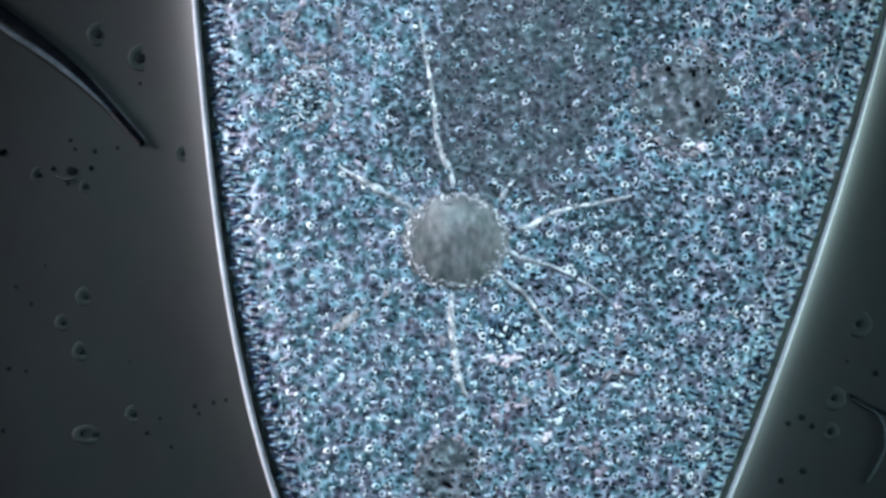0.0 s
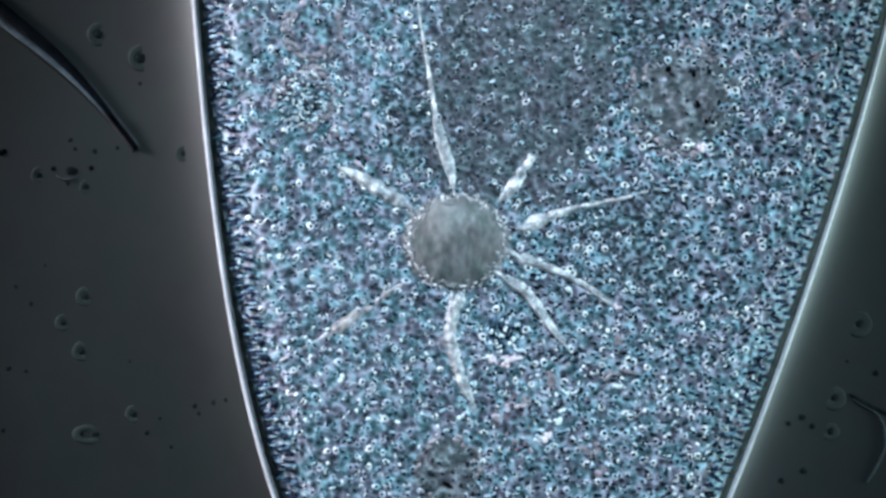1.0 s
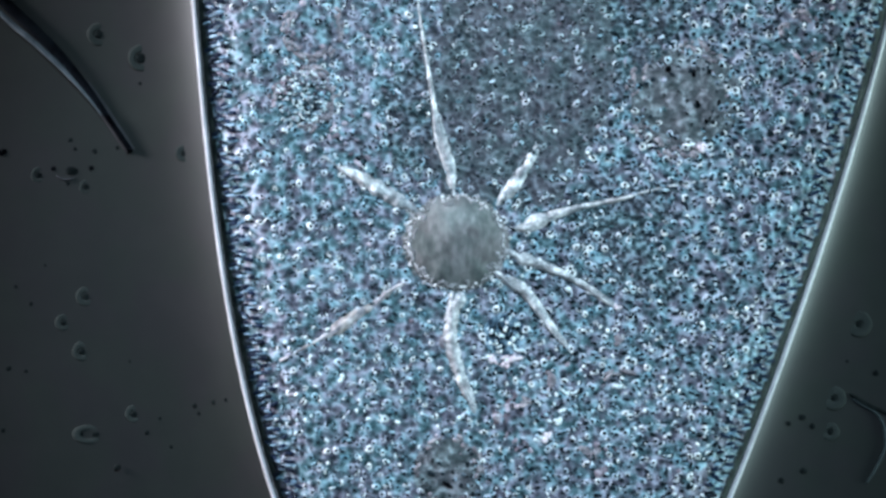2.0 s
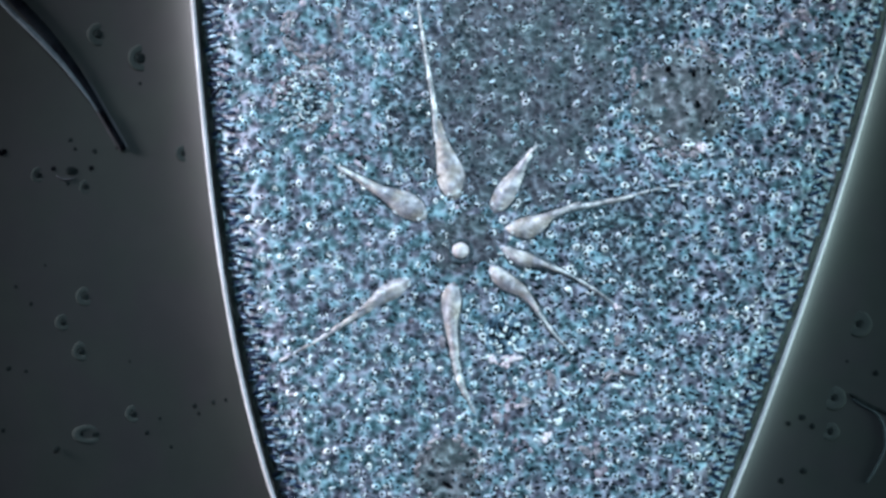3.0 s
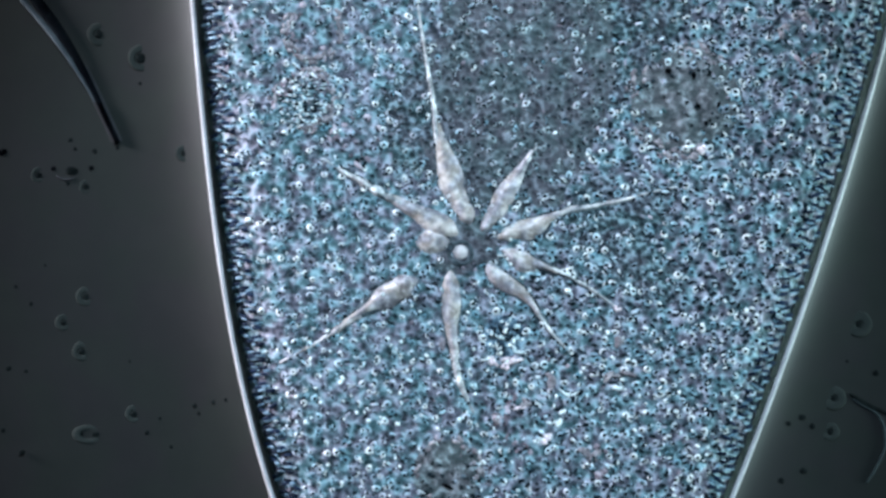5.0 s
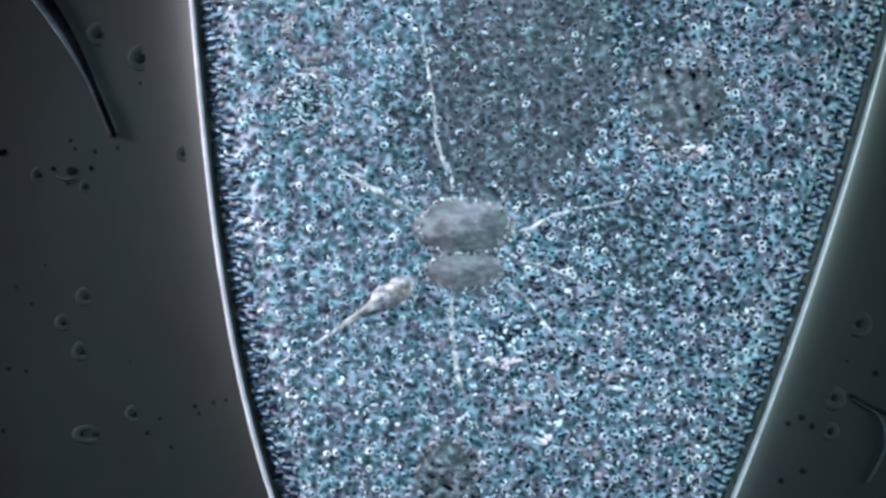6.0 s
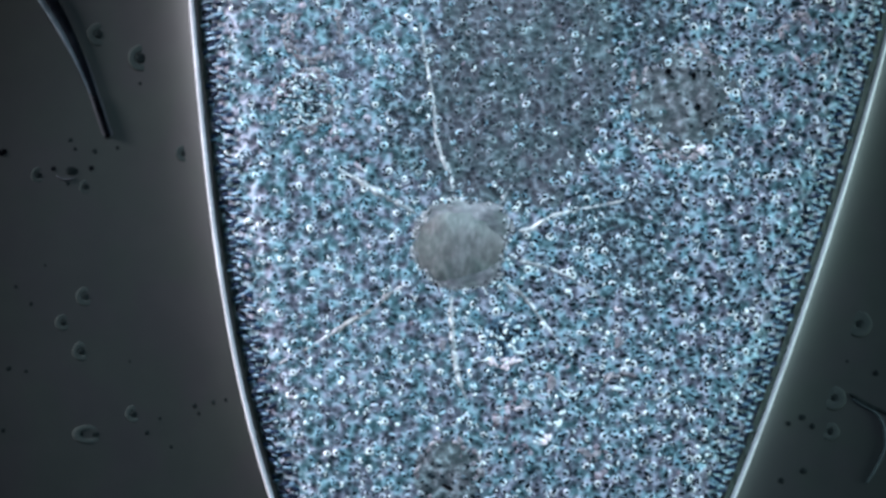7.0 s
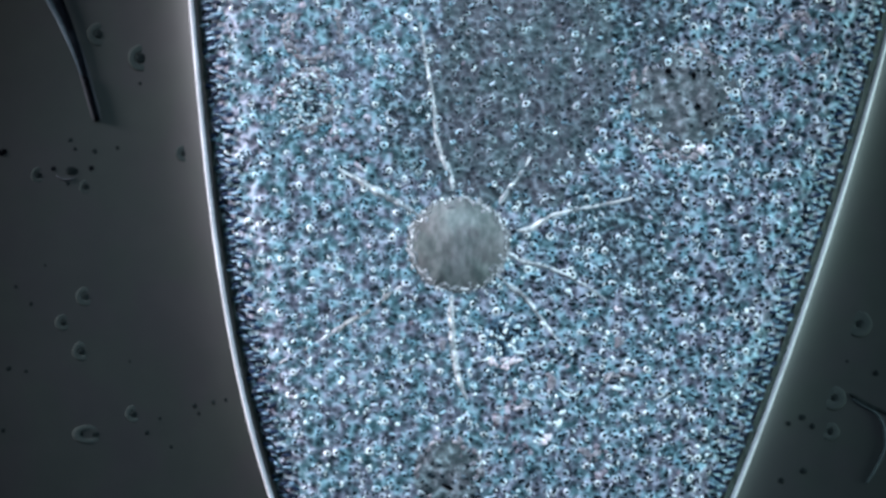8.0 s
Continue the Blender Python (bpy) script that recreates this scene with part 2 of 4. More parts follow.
def smooth_path(points, n):
    """Catmull-Rom through rows of numbers."""
    p = [np.array(q, float) for q in points]
    p = [2 * p[0] - p[1]] + p + [2 * p[-1] - p[-2]]
    out = []
    for i in range(n):
        s = i / (n - 1) * (len(p) - 3)
        k = min(int(s), len(p) - 4)
        t = s - k
        a, b, c, d = p[k:k + 4]
        out.append(0.5 * (2 * b + (c - a) * t + (2 * a - 5 * b + 4 * c - d) * t * t + (3 * b - a - 3 * c + d) * t ** 3))
    return out


# ---- the slide and the film of water round the cell ----
def build_slide():
    s = 4.0
    verts = [(x, y, z) for z in (-0.06, -0.02) for x, y in ((-s, -s), (s, -s), (s, s), (-s, s))]
    faces = [(3, 2, 1, 0), (4, 5, 6, 7), (0, 1, 5, 4), (1, 2, 6, 5), (2, 3, 7, 6), (3, 0, 4, 7)]
    tagged(new("ground", mesh_of("ground", verts, faces, M_GLASS, False)), "dark glass slide under the water film", "slide", kind="structure")


def film_height(d, side):
    """The film is sloped up to the cell to shape a bright halo there."""
    reach, rise, near, lip = (350, 0.032, 60, 0.028) if side < 0 else (90, 0.030, 24, 0.006)
    return rise * math.exp(-d / reach) + lip * math.exp(-d / near)


def build_film():
    verts, cols = [], 40
    offs = [0, 2, 5, 9, 14, 20, 27, 35, 45, 57, 70, 85, 102, 122, 145, 172, 205, 245, 295, 355, 430, 520, 640, 800, 1000, 1300, 1700, 2300, 3000, 4000, 5200]
    rows = [-5500, -3500, -2200, -1600] + list(range(-1500, 1361, 20)) + [1374, 1500, 2200, 3500, 5500]
    for side in (-1, 1):
        base = len(verts)
        for v in rows:
            for d in offs:
                vv = min(max(v, -1500), 1374)
                e = edge(vv, side) - side * (1 if side < 0 else 6) if -1500 < v < 1374 else middle(v)
                h = film_height(d, side) if -1500 <= v <= 1375 else 0.0
                verts.append(at(e + side * d * (1 + (784 + side * 5200 - e - side * 5200) * side / 5200 * (d / 5200) ** 2), v, h))
        f = grid_faces(len(rows), len(offs))
        if side < 0:
            film_faces = [tuple(base + i for i in q) for q in f]
        else:
            film_faces += [tuple(base + i for i in reversed(q)) for q in f]
    tagged(new("water", mesh_of("water", verts, film_faces, M_FILM)), "thin dark film of water on the slide", "water", kind="structure")


build_slide()
build_film()

# ---- the cell ----
cell = thing("paramecium", None, "pale blue granular paramecium lying flat on the slide", "microorganism")


def build_body():
    rows = list(range(-1500, 1371, 14)) + [1374]
    cols = 150
    verts = []
    for v in rows:
        c, w = middle(v), half_width(v)
        for j in range(cols):
            s = -math.cos(math.pi * j / (cols - 1))
            s = math.copysign(abs(s) ** 0.8, s)
            u = c + w * s
            h = surface(u, v)
            verts.append(at(u, v, h))
    faces = [tuple(reversed(q)) for q in grid_faces(len(rows), cols)]
    base = len(verts)
    for i, v in enumerate(rows):
        for side in (-1, 1):
            verts.append(at(edge(v, side), v, 0.0))
    for i in range(len(rows) - 1):
        a, b = base + 2 * i, base + 2 * i + 2
        faces.append((a, a + 1, b + 1, b))
        faces.append((i * cols, a, b, (i + 1) * cols))
        faces.append((i * cols + cols - 1, (i + 1) * cols + cols - 1, b + 1, a + 1))
    part("cytoplasm", mesh_of("cytoplasm", verts, faces, M_PLASM), cell, "mottled blue-grey granular cytoplasm")


PELLICLE = {}


def build_edge():
    """Bright pellicle along the outline, and the clear dark band inside it."""
    vs = list(range(-1480, 1366, 15))
    for side, r, mid, tall in ((-1, 5.6, 0.050, 2.8), (1, 5.6, 0.035, 1.9)):
        pts = [at(edge(v, side), v, mid) for v in vs]
        PELLICLE[side] = part("pellicle", mesh_of("pellicle", *tube(pts, [r * U] * len(pts), 12, tall), M_RIM), cell, "thin bright white outer membrane")
        verts, n = [], 7
        for v in vs:
            for j in range(n):
                u = edge(v, side) - side * (2 + j * 14 / (n - 1))
                verts.append(at(u, v, surface(u, v) + 0.0025 * math.sin(math.pi * (0.15 + 0.7 * j / (n - 1)))))
        f = grid_faces(len(vs), n)
        part("ectoplasm", mesh_of("ectoplasm", verts, f if side > 0 else [tuple(reversed(q)) for q in f], M_ECTO), PELLICLE[side], "clear dark band inside the membrane")


build_body()
build_edge()


# ---- granules and their halo rings: small solids strewn over the cell ----
def ring_shape(a=9, b=5, big=1.0, small=0.42):
    v, f = [], []
    for i in range(a):
        x = 2 * math.pi * i / a
        for j in range(b):
            y = 2 * math.pi * j / b
            r = big + small * math.cos(y)
            v.append((r * math.cos(x), r * math.sin(x), small * 1.2 * math.sin(y)))
    for i in range(a):
        for j in range(b):
            k, m = (i + 1) % a, (j + 1) % b
            f.append((i * b + j, k * b + j, k * b + m, i * b + m))
    return np.array(v), f


def pebble_shape(a=6, b=4):
    v, f = [(0, 0, 1.0)], []
    for i in range(1, b):
        t = math.pi * i / b
        for j in range(a):
            p = 2 * math.pi * (j + 0.5 * (i % 2)) / a
            v.append((math.sin(t) * math.cos(p), math.sin(t) * math.sin(p), math.cos(t)))
    v.append((0, 0, -1.0))
    for j in range(a):
        k = (j + 1) % a
        f.append((0, 1 + j, 1 + k))
        for i in range(b - 2):
            p = 1 + i * a
            f.append((p + j, p + a + j, p + a + k, p + k))
        p = 1 + (b - 2) * a
        f.append((p + j, len(v) - 1, p + k))
    return np.array(v), f


def arc_shape(seed, sweep, a=9, b=5, small=0.46):
    """A lumpy ring, or part of one with tapered ends."""
    rnd = random.Random(seed)
    v, f, closed = [], [], sweep > 350
    lumps = [rnd.uniform(0, 6.28) for k in range(3)]
    for i in range(a):
        x = radians(sweep) * i / (a if closed else a - 1)
        thick = small * (1 + 0.45 * math.sin(x + lumps[0]) + 0.2 * math.sin(3 * x + lumps[1]))
        if not closed:
            thick *= math.sin(math.pi * (0.12 + 0.76 * i / (a - 1))) ** 0.7
        wide = 1 + 0.14 * math.sin(2 * x + lumps[2])
        for j in range(b):
            y = 2 * math.pi * j / b
            r = wide + thick * math.cos(y)
            v.append((r * math.cos(x), r * math.sin(x), thick * 1.2 * math.sin(y)))
    for i in range(a if closed else a - 1):
        for j in range(b):
            k, m = (i + 1) % a, (j + 1) % b
            f.append((i * b + j, k * b + j, k * b + m, i * b + m))
    return np.array(v), f


PEBBLE = pebble_shape()
ARCS = [arc_shape(1, 360), arc_shape(2, 360), arc_shape(3, 290), arc_shape(4, 230), arc_shape(5, 170), arc_shape(6, 200)]


def strew(name, shape, spots, mat, parent, label=""):
    """One mesh of many small solids. spots: u, v, height over the surface, length, width, thickness, turn; in plan units."""
    shapes = shape if isinstance(shape, list) else [shape]
    verts, out, total = [], [], 0
    jitter = np.random.RandomState(len(spots))
    for i, (u, v, h, a, b, c, turn) in enumerate(spots):
        shape_verts, faces = shapes[i % len(shapes)]
        n = len(shape_verts)
        base = shape_verts * (1 + jitter.uniform(-0.14, 0.14, (n, 1)))
        p = at(u, v, surface(u, v) + h * U) - parent.location
        co, si = math.cos(turn), math.sin(turn)
        x, y = base[:, 0] * a * U, base[:, 1] * b * U
        verts.append(np.stack([p.x + x * co - y * si, p.y + x * si + y * co, p.z + base[:, 2] * c * U], 1))
        out += [tuple(total + k for k in f) for f in faces]
        total += n
    me = mesh_of(name, np.concatenate(verts).tolist(), out, mat)
    return part(name, me, parent, label, "stuff")


def one_by_one(name, me, spots, parent, label=""):
    """The same solids as objects of their own on one shared mesh."""
    base = parent.location
    shapes = me if isinstance(me, list) else [me]
    for i, (u, v, h, a, b, c, turn) in enumerate(spots):
        ob = part(name, shapes[i % len(shapes)], parent, label)
        ob.location = at(u, v, surface(u, v) + h * U) - base
        ob.rotation_euler = (0, 0, turn)
        ob.scale = (a * U, b * U, c * U)


def in_nucleus(u, v):
    """Signed share of the macronucleus: above 0 inside."""
    x, y = u - 943, v - 82
    c, s = math.cos(0.42), math.sin(0.42)
    p, q = x * c + y * s, -x * s + y * c
    side = 1 - ((u - 1098) / 92) ** 2 - ((v - 45) / 150) ** 2
    strip = 1 - ((u - 735) / 58) ** 2 - ((v - 195) / 110) ** 2
    return max(1 - (p / 178) ** 2 - (q / 285) ** 2, 0.6 * side, 0.5 * strip)


FOODS = [(537, 172, 56, "bright"), (1213, 175, 99, "clear"), (792, 836, 62, "grey"), (555, 52, 52, "pink"),
         (1422, 66, 44, "pink"), (892, 592, 38, "speckled"), (935, 748, 62, "mauve"), (1052, 812, 32, "mauve"), (632, 245, 50, "mauve")]


def build_granules():
    rnd = random.Random(5)
    rings, clouds, darks, whites, dims, rosy = [], [], [], [], [], []
    step = 13.4
    v = -1470.0
    row = 0
    while v < 1350:
        u = edge(v, -1) + 33 + (row % 2) * step / 2
        while u < edge(v, 1) - 30:
            x, y = u + rnd.uniform(-5.2, 5.2), v + rnd.uniform(-5.2, 5.2)
            nuc = in_nucleus(x, y)
            nuc += 0.5 * noise.noise((x / 38, y / 38, 9.0)) + 0.25 * noise.noise((x / 15, y / 15, 4.0)) - 0.06
            inside = any((x - f[0]) ** 2 + (y - f[1]) ** 2 < (f[2] * 0.9) ** 2 for f in FOODS)
            hub = math.hypot(x - 815, y - 440) < 52
            turn = rnd.uniform(0, 6.28)
            lean = rnd.gauss(0, 0.5)
            patch = noise.noise((x / 70, y / 70, 3.0))
            coarse = min(1.0, max(0.0, (x - 620) / 560))
            chain = nuc > 0 and noise.noise((x / 20, y / 20, 12.0)) > 0.47
            rim_zone = any(0.62 < math.hypot(x - f[0], y - f[1]) / f[2] < 0.95 for f in FOODS if f[3] == "clear")
            keep = 0.9 if chain or rim_zone else 0.35 if inside or hub else 0.8 if nuc > 0 else 1.0
            if 480 < y < 950 and nuc < 0 and not inside and rnd.random() < 0.16 * min(1, (y - 480) / 200):
                a = rnd.uniform(2.5, 5.5)
                whites.append((x + rnd.uniform(-4, 4), y, rnd.uniform(0.8, 2.0), a, a * rnd.uniform(0.4, 0.8), 2.2, turn + 1))
            lift = max(0, 2.5 * nuc)
            if rnd.random() < 0.013:
                a = rnd.uniform(2.5, 5.5)
                rosy.append((x + 4, y + 3, rnd.uniform(0.3, 1.3) + lift, a, a * rnd.uniform(0.4, 0.8), 2, turn))
            k = rnd.random()
            if rnd.random() < keep:
                if k < (0.7 if chain else 0.56 + 0.35 * patch if nuc < 0 else 0.06):
                    # a dark granule, its bright halo put in as a pale ring
                    r = rnd.uniform(2.5, 3.5) if chain else rnd.uniform(3.0, 4.8) + 0.3 * coarse
                    h = rnd.uniform(-0.9, 1.0) + max(0, (3 if chain else 2) * in_nucleus(x, y)) + (1.2 if rim_zone else 0)
                    rings.append((x, y, h, r * rnd.uniform(1.0, 1.25), r * rnd.uniform(0.8, 1.0), r * 0.7, turn))
                    darks.append((x, y, h + 1.2, r * (rnd.uniform(0.64, 0.88) + 0.18 * coarse), r * (0.6 + 0.14 * coarse), 2.3, lean))
                elif nuc > 0 and k < 0.6:
                    # the same, dimmer, over the nucleus
                    r = rnd.uniform(2.8, 4.6)
                    h = rnd.uniform(-0.2, 1.4) + max(0, 3 * in_nucleus(x, y))
                    dims.append((x, y, h, r * rnd.uniform(1.0, 1.3), r * rnd.uniform(0.8, 1.0), r * 0.7, turn))
                    darks.append((x, y, h + 1.0, r * rnd.uniform(0.7, 1.0), r * 0.62, 2.2, lean))
                elif k < (0.6 if rim_zone else 0.66 + 0.18 * coarse) and not (inside and k < 0.6):
                    a = rnd.uniform(3.4, 6.4) + 2.0 * coarse
                    darks.append((x, y, rnd.uniform(-0.7, 0.7) + lift * 0.8, a * (0.8 if nuc > 0 else 1), a * rnd.uniform(0.4, 0.7), rnd.uniform(1.4, 2.4), lean))
                    if rnd.random() < 0.4:
                        b = rnd.uniform(4.5, 9.5)
                        clouds.append((x + rnd.uniform(-3, 3), y + rnd.choice((-1, 1)) * rnd.uniform(4, 6), rnd.uniform(-1.0, 0.4) + lift, b, b * rnd.uniform(0.25, 0.45), rnd.uniform(1.6, 2.4), lean))
            u += step
        v += step * 0.88
        row += 1
    solid = (list(map(tuple, PEBBLE[0])), PEBBLE[1])
    ring = [mesh_of("pale_granule", list(map(tuple, p)), f, M_RING_ONE) for p, f in ARCS]
    dim = [mesh_of("dim_granule", list(map(tuple, p)), f, M_DIM_ONE) for p, f in ARCS]
    pink = mesh_of("rosy_granule", *solid, M_ROSE)
    cloud, dark, bright = mesh_of("cloudy_granule", *solid, M_BLOB_ONE), mesh_of("dark_granule", *solid, M_DARK_ONE), mesh_of("bright_granule", *solid, M_GLINT)
    for name, shape, me, mat, spots, label in (("bright_granule", PEBBLE, bright, M_FLECK, whites, "bright white refractile granules"),
                                               ("pale_granule", ARCS, ring, M_RING, rings, "pale blue halo rings round dark granules"),
                                               ("dim_granule", ARCS, dim, M_DIM, dims, "dim grey halo rings over the nucleus"),
                                               ("rosy_granule", PEBBLE, pink, M_ROSY, rosy, "scattered pinkish granules"),
                                               ("cloudy_granule", PEBBLE, cloud, M_BLOB, clouds, "cloudy blue and grey granules"),
                                               ("dark_granule", PEBBLE, dark, M_DARK, darks, "dark blue-green granules")):
        spots.sort(key=lambda p: abs(math.hypot(p[0] - 812, p[1] - 436) - 130))
        near = 120 if me is dim else 290
        one_by_one(name, me, spots[:near], cell)
        if len(spots) > near:
            strew(name + "_field", shape, spots[near:], mat, cell, label)


def spindle_mesh(name, mat):
    base, faces = pebble_shape(6, 6)
    p = base[:, [2, 0, 1]].copy()
    return mesh_of(name, (p * np.array([1.0, 1.0, 0.9])).tolist(), faces, mat)


def build_trichocysts():
    """Short spindles standing in the rim, square to the outline; their bright halos are pale strips beside them."""
    rnd = random.Random(8)
    pale, dark = spindle_mesh("pale_trichocyst", M_TRICH), spindle_mesh("dark_trichocyst", M_TRICHD)
    for side in (-1, 1):
        v, i = -20.0, 0
        while v < 900:
            slope = (edge(v + 5, side) - edge(v - 5, side)) / 10
            out = math.atan(slope)
            d = (20, 39, 27, 47)[i % 4] + rnd.uniform(-5, 5)
            turn = out * 0.25 + rnd.gauss(0, 0.2)
            for name, me, a, b, lift, shift, beside in (("dark_trichocyst", dark, rnd.uniform(8.5, 13), rnd.uniform(3.0, 4.3), 3.0, 0, 0),
                                                        ("pale_trichocyst", pale, rnd.uniform(8, 14), rnd.uniform(1.9, 2.9), 1.8, rnd.uniform(0, 8), rnd.uniform(4.5, 6.5))):
                if me is pale and i % 4 == 3:
                    continue
                u, w = edge(v, side) - side * (d + shift), v + beside
                tilt = math.atan2(surface(u - side * 6, w) - surface(u + side * 6, w), 12 * U)
                ob = part(name, me, PELLICLE[side])
                ob.location = at(u, w, surface(u, w) + lift * U)
                ob.rotation_euler = (0, side * tilt * 0.9, turn)
                ob.scale = (a * U, b * U, b * 0.7 * U)
            v += rnd.uniform(5.6, 8.8)
            i += 1


def dome(u, v, ru, rv, h, skirt=0.35, wobble=0.0, seed=0, n=40, rings=10, petals=0, groove=0.0, ragged=0.0):
    """A low vaulted cap whose rim meets the surface at radii ru, rv; its skirt goes on below it. Vertices round (u, v)."""
    verts = [Vector((0, 0, h * U))]
    rim = math.sqrt(1 + skirt)
    for i in range(1, rings + 1):
        r = rim * i / rings
        for j in range(n):
            a = 2 * math.pi * j / n
            w = 1 + wobble * noise.noise((math.cos(a) * 2.2 + seed, math.sin(a) * 2.2, seed * 1.7))
            w += ragged * (noise.noise((math.cos(a) * 9, math.sin(a) * 9, seed)) + 0.7 * noise.noise((math.cos(a) * 22, math.sin(a) * 22, seed))) * min(1, r)
            fold = 0.5 - 0.5 * math.cos(petals * a + seed) if petals else 0.0
            w *= 1 - 0.05 * fold ** 3 * min(1, groove * 8)
            drop = groove * fold ** 3 * min(1.0, r * 1.2)
            verts.append(Vector((ru * r * w * math.cos(a) * U, rv * r * w * math.sin(a) * U, h * (1 - r * r - drop) * U)))
    faces = [(0, 1 + j, 1 + (j + 1) % n) for j in range(n)]
    for i in range(rings - 1):
        for j in range(n):
            k = (j + 1) % n
            p = 1 + i * n
            faces.append((p + j, p + n + j, p + n + k, p + k))
    return verts, faces


def cap(name, u, v, ru, rv, h, mat, parent, label="", turn=0.0, **more):
    verts, faces = dome(u, v, ru, rv, h, **more)
    ob = part(name, mesh_of(name, verts, faces, mat), parent, label)
    ob.location = at(u, v, surface(u, v))
    ob.rotation_euler = (0, 0, turn)
    return ob


def build_organelles():
    rnd = random.Random(3)
    cap("macronucleus", 943, 82, 180, 290, 3, M_NUC, cell, "smooth dark grey nucleus under the granules", turn=-0.42, wobble=0.2, seed=2, n=200, rings=18, ragged=0.13)
    for u, v, ru, rv, turn, seed in ((1095, 372, 105, 62, 0.2, 31), (1112, 40, 100, 125, 0.0, 33), (1130, 470, 85, 50, -0.4, 35), (730, 200, 55, 100, -0.1, 37)):
        cap("endoplasm", u, v, ru, rv, 1.6, M_DARKER, cell, "darker patch of inner plasm", turn=turn, wobble=0.5, seed=seed, n=110, rings=10, ragged=0.22)
    looks = {"bright": (M_PLASM, "food vacuole packed with glittering white grains"),
             "clear": (M_FOOD, "round clear food vacuole with a few black grains"),
             "grey": (M_FOOD, "grey food vacuole with dark grains"),
             "pink": (M_PLASM, "small food vacuole with a pinkish wall"),
             "mauve": (M_PLASM, "small food vacuole flecked with mauve grains"),
             "speckled": (M_DEEP, "food vacuole with bright and dark specks")}
    shape = (list(map(tuple, PEBBLE[0])), PEBBLE[1])
    rosy, glint, pale, black = mesh_of("rosy_grain", *shape, M_ROSE), mesh_of("glint", *shape, M_GLINT), mesh_of("pale_grain", *shape, M_BLOB_ONE), mesh_of("dark_grain", *shape, M_DARK_ONE)
    for u, v, r, kind in FOODS:
        mat, label = looks[kind]
        ob = cap("food_vacuole", u, v, r, r * 0.97, 2.2 if kind in ("pink", "mauve", "speckled") else 4.0, mat, cell, label, wobble=0.06, seed=u * 0.01)
        wall, edge_n = [], int(r * {"clear": 1.3, "bright": 1.2, "pink": 1.5}.get(kind, 0.6))
        if kind not in ("speckled", "mauve"):
            for i in range(edge_n):
                a = 2 * math.pi * (i + rnd.uniform(-0.4, 0.4)) / edge_n
                if noise.noise((math.cos(a) * 1.3, math.sin(a) * 1.3, u)) < 0.02:
                    continue
                q = r * rnd.uniform(0.80, 1.08)
                wall.append((u + q * math.cos(a), v - q * math.sin(a), rnd.uniform(0.2, 2.2), rnd.uniform(4, 10), rnd.uniform(2.5, 5.5), 2.6, a + 1.57 + rnd.uniform(-0.5, 0.5)))
            strew("vacuole_wall", PEBBLE, wall, M_PINK, ob, "pinkish grey vacuole wall")
        grains = {"bright": 420, "clear": 34, "grey": 26, "pink": int(r * 0.6), "mauve": int(r * 0.6), "speckled": 60}[kind]
        light, dark = [], []
        for i in range(grains):
            a, q = rnd.uniform(0, 6.28), r * math.sqrt(rnd.random()) * 0.86
            a1 = rnd.uniform(3, 6.5) if kind == "clear" else rnd.uniform(2.6, 5.6) if kind == "bright" else rnd.uniform(2.6, 5.5)
            spot = (u + q * math.cos(a), v + q * math.sin(a), 4.5 * (1 - (q / r) ** 2) + rnd.uniform(-0.5, 1.5), a1, a1 * (rnd.uniform(0.3, 0.5) if kind == "bright" else rnd.uniform(0.4, 0.8)), 3, rnd.gauss(-0.3, 0.5) if kind == "bright" else rnd.uniform(0, 3.1))
            (light if rnd.random() < {"bright": 0.64, "clear": 0.35, "grey": 0.3, "pink": 0.55, "mauve": 0.55, "speckled": 0.5}[kind] else dark).append(spot)
        if kind in ("pink", "mauve", "bright"):
            patches = [(u + r * rnd.uniform(0.6, 1.0) * math.cos(a), v + r * rnd.uniform(0.6, 1.0) * math.sin(a), rnd.uniform(-0.6, 0.6), rnd.uniform(5, 12), rnd.uniform(3, 6.5), 2.4, rnd.uniform(0, 3.1))
                       for a in (start + rnd.gauss(0, 0.5) for start in [rnd.uniform(0, 6.28) for k in range(3)] for m in range(int(r / 9)))]
            one_by_one("rosy_grain", rosy, patches, ob)
        one_by_one("pale_grain", [glint, pale, glint, rosy, pale] if kind == "bright" else glint if kind == "speckled" else pale, light, ob)
        one_by_one("dark_grain", black, dark, ob)
    crystal, facets = pebble_shape(5, 3)
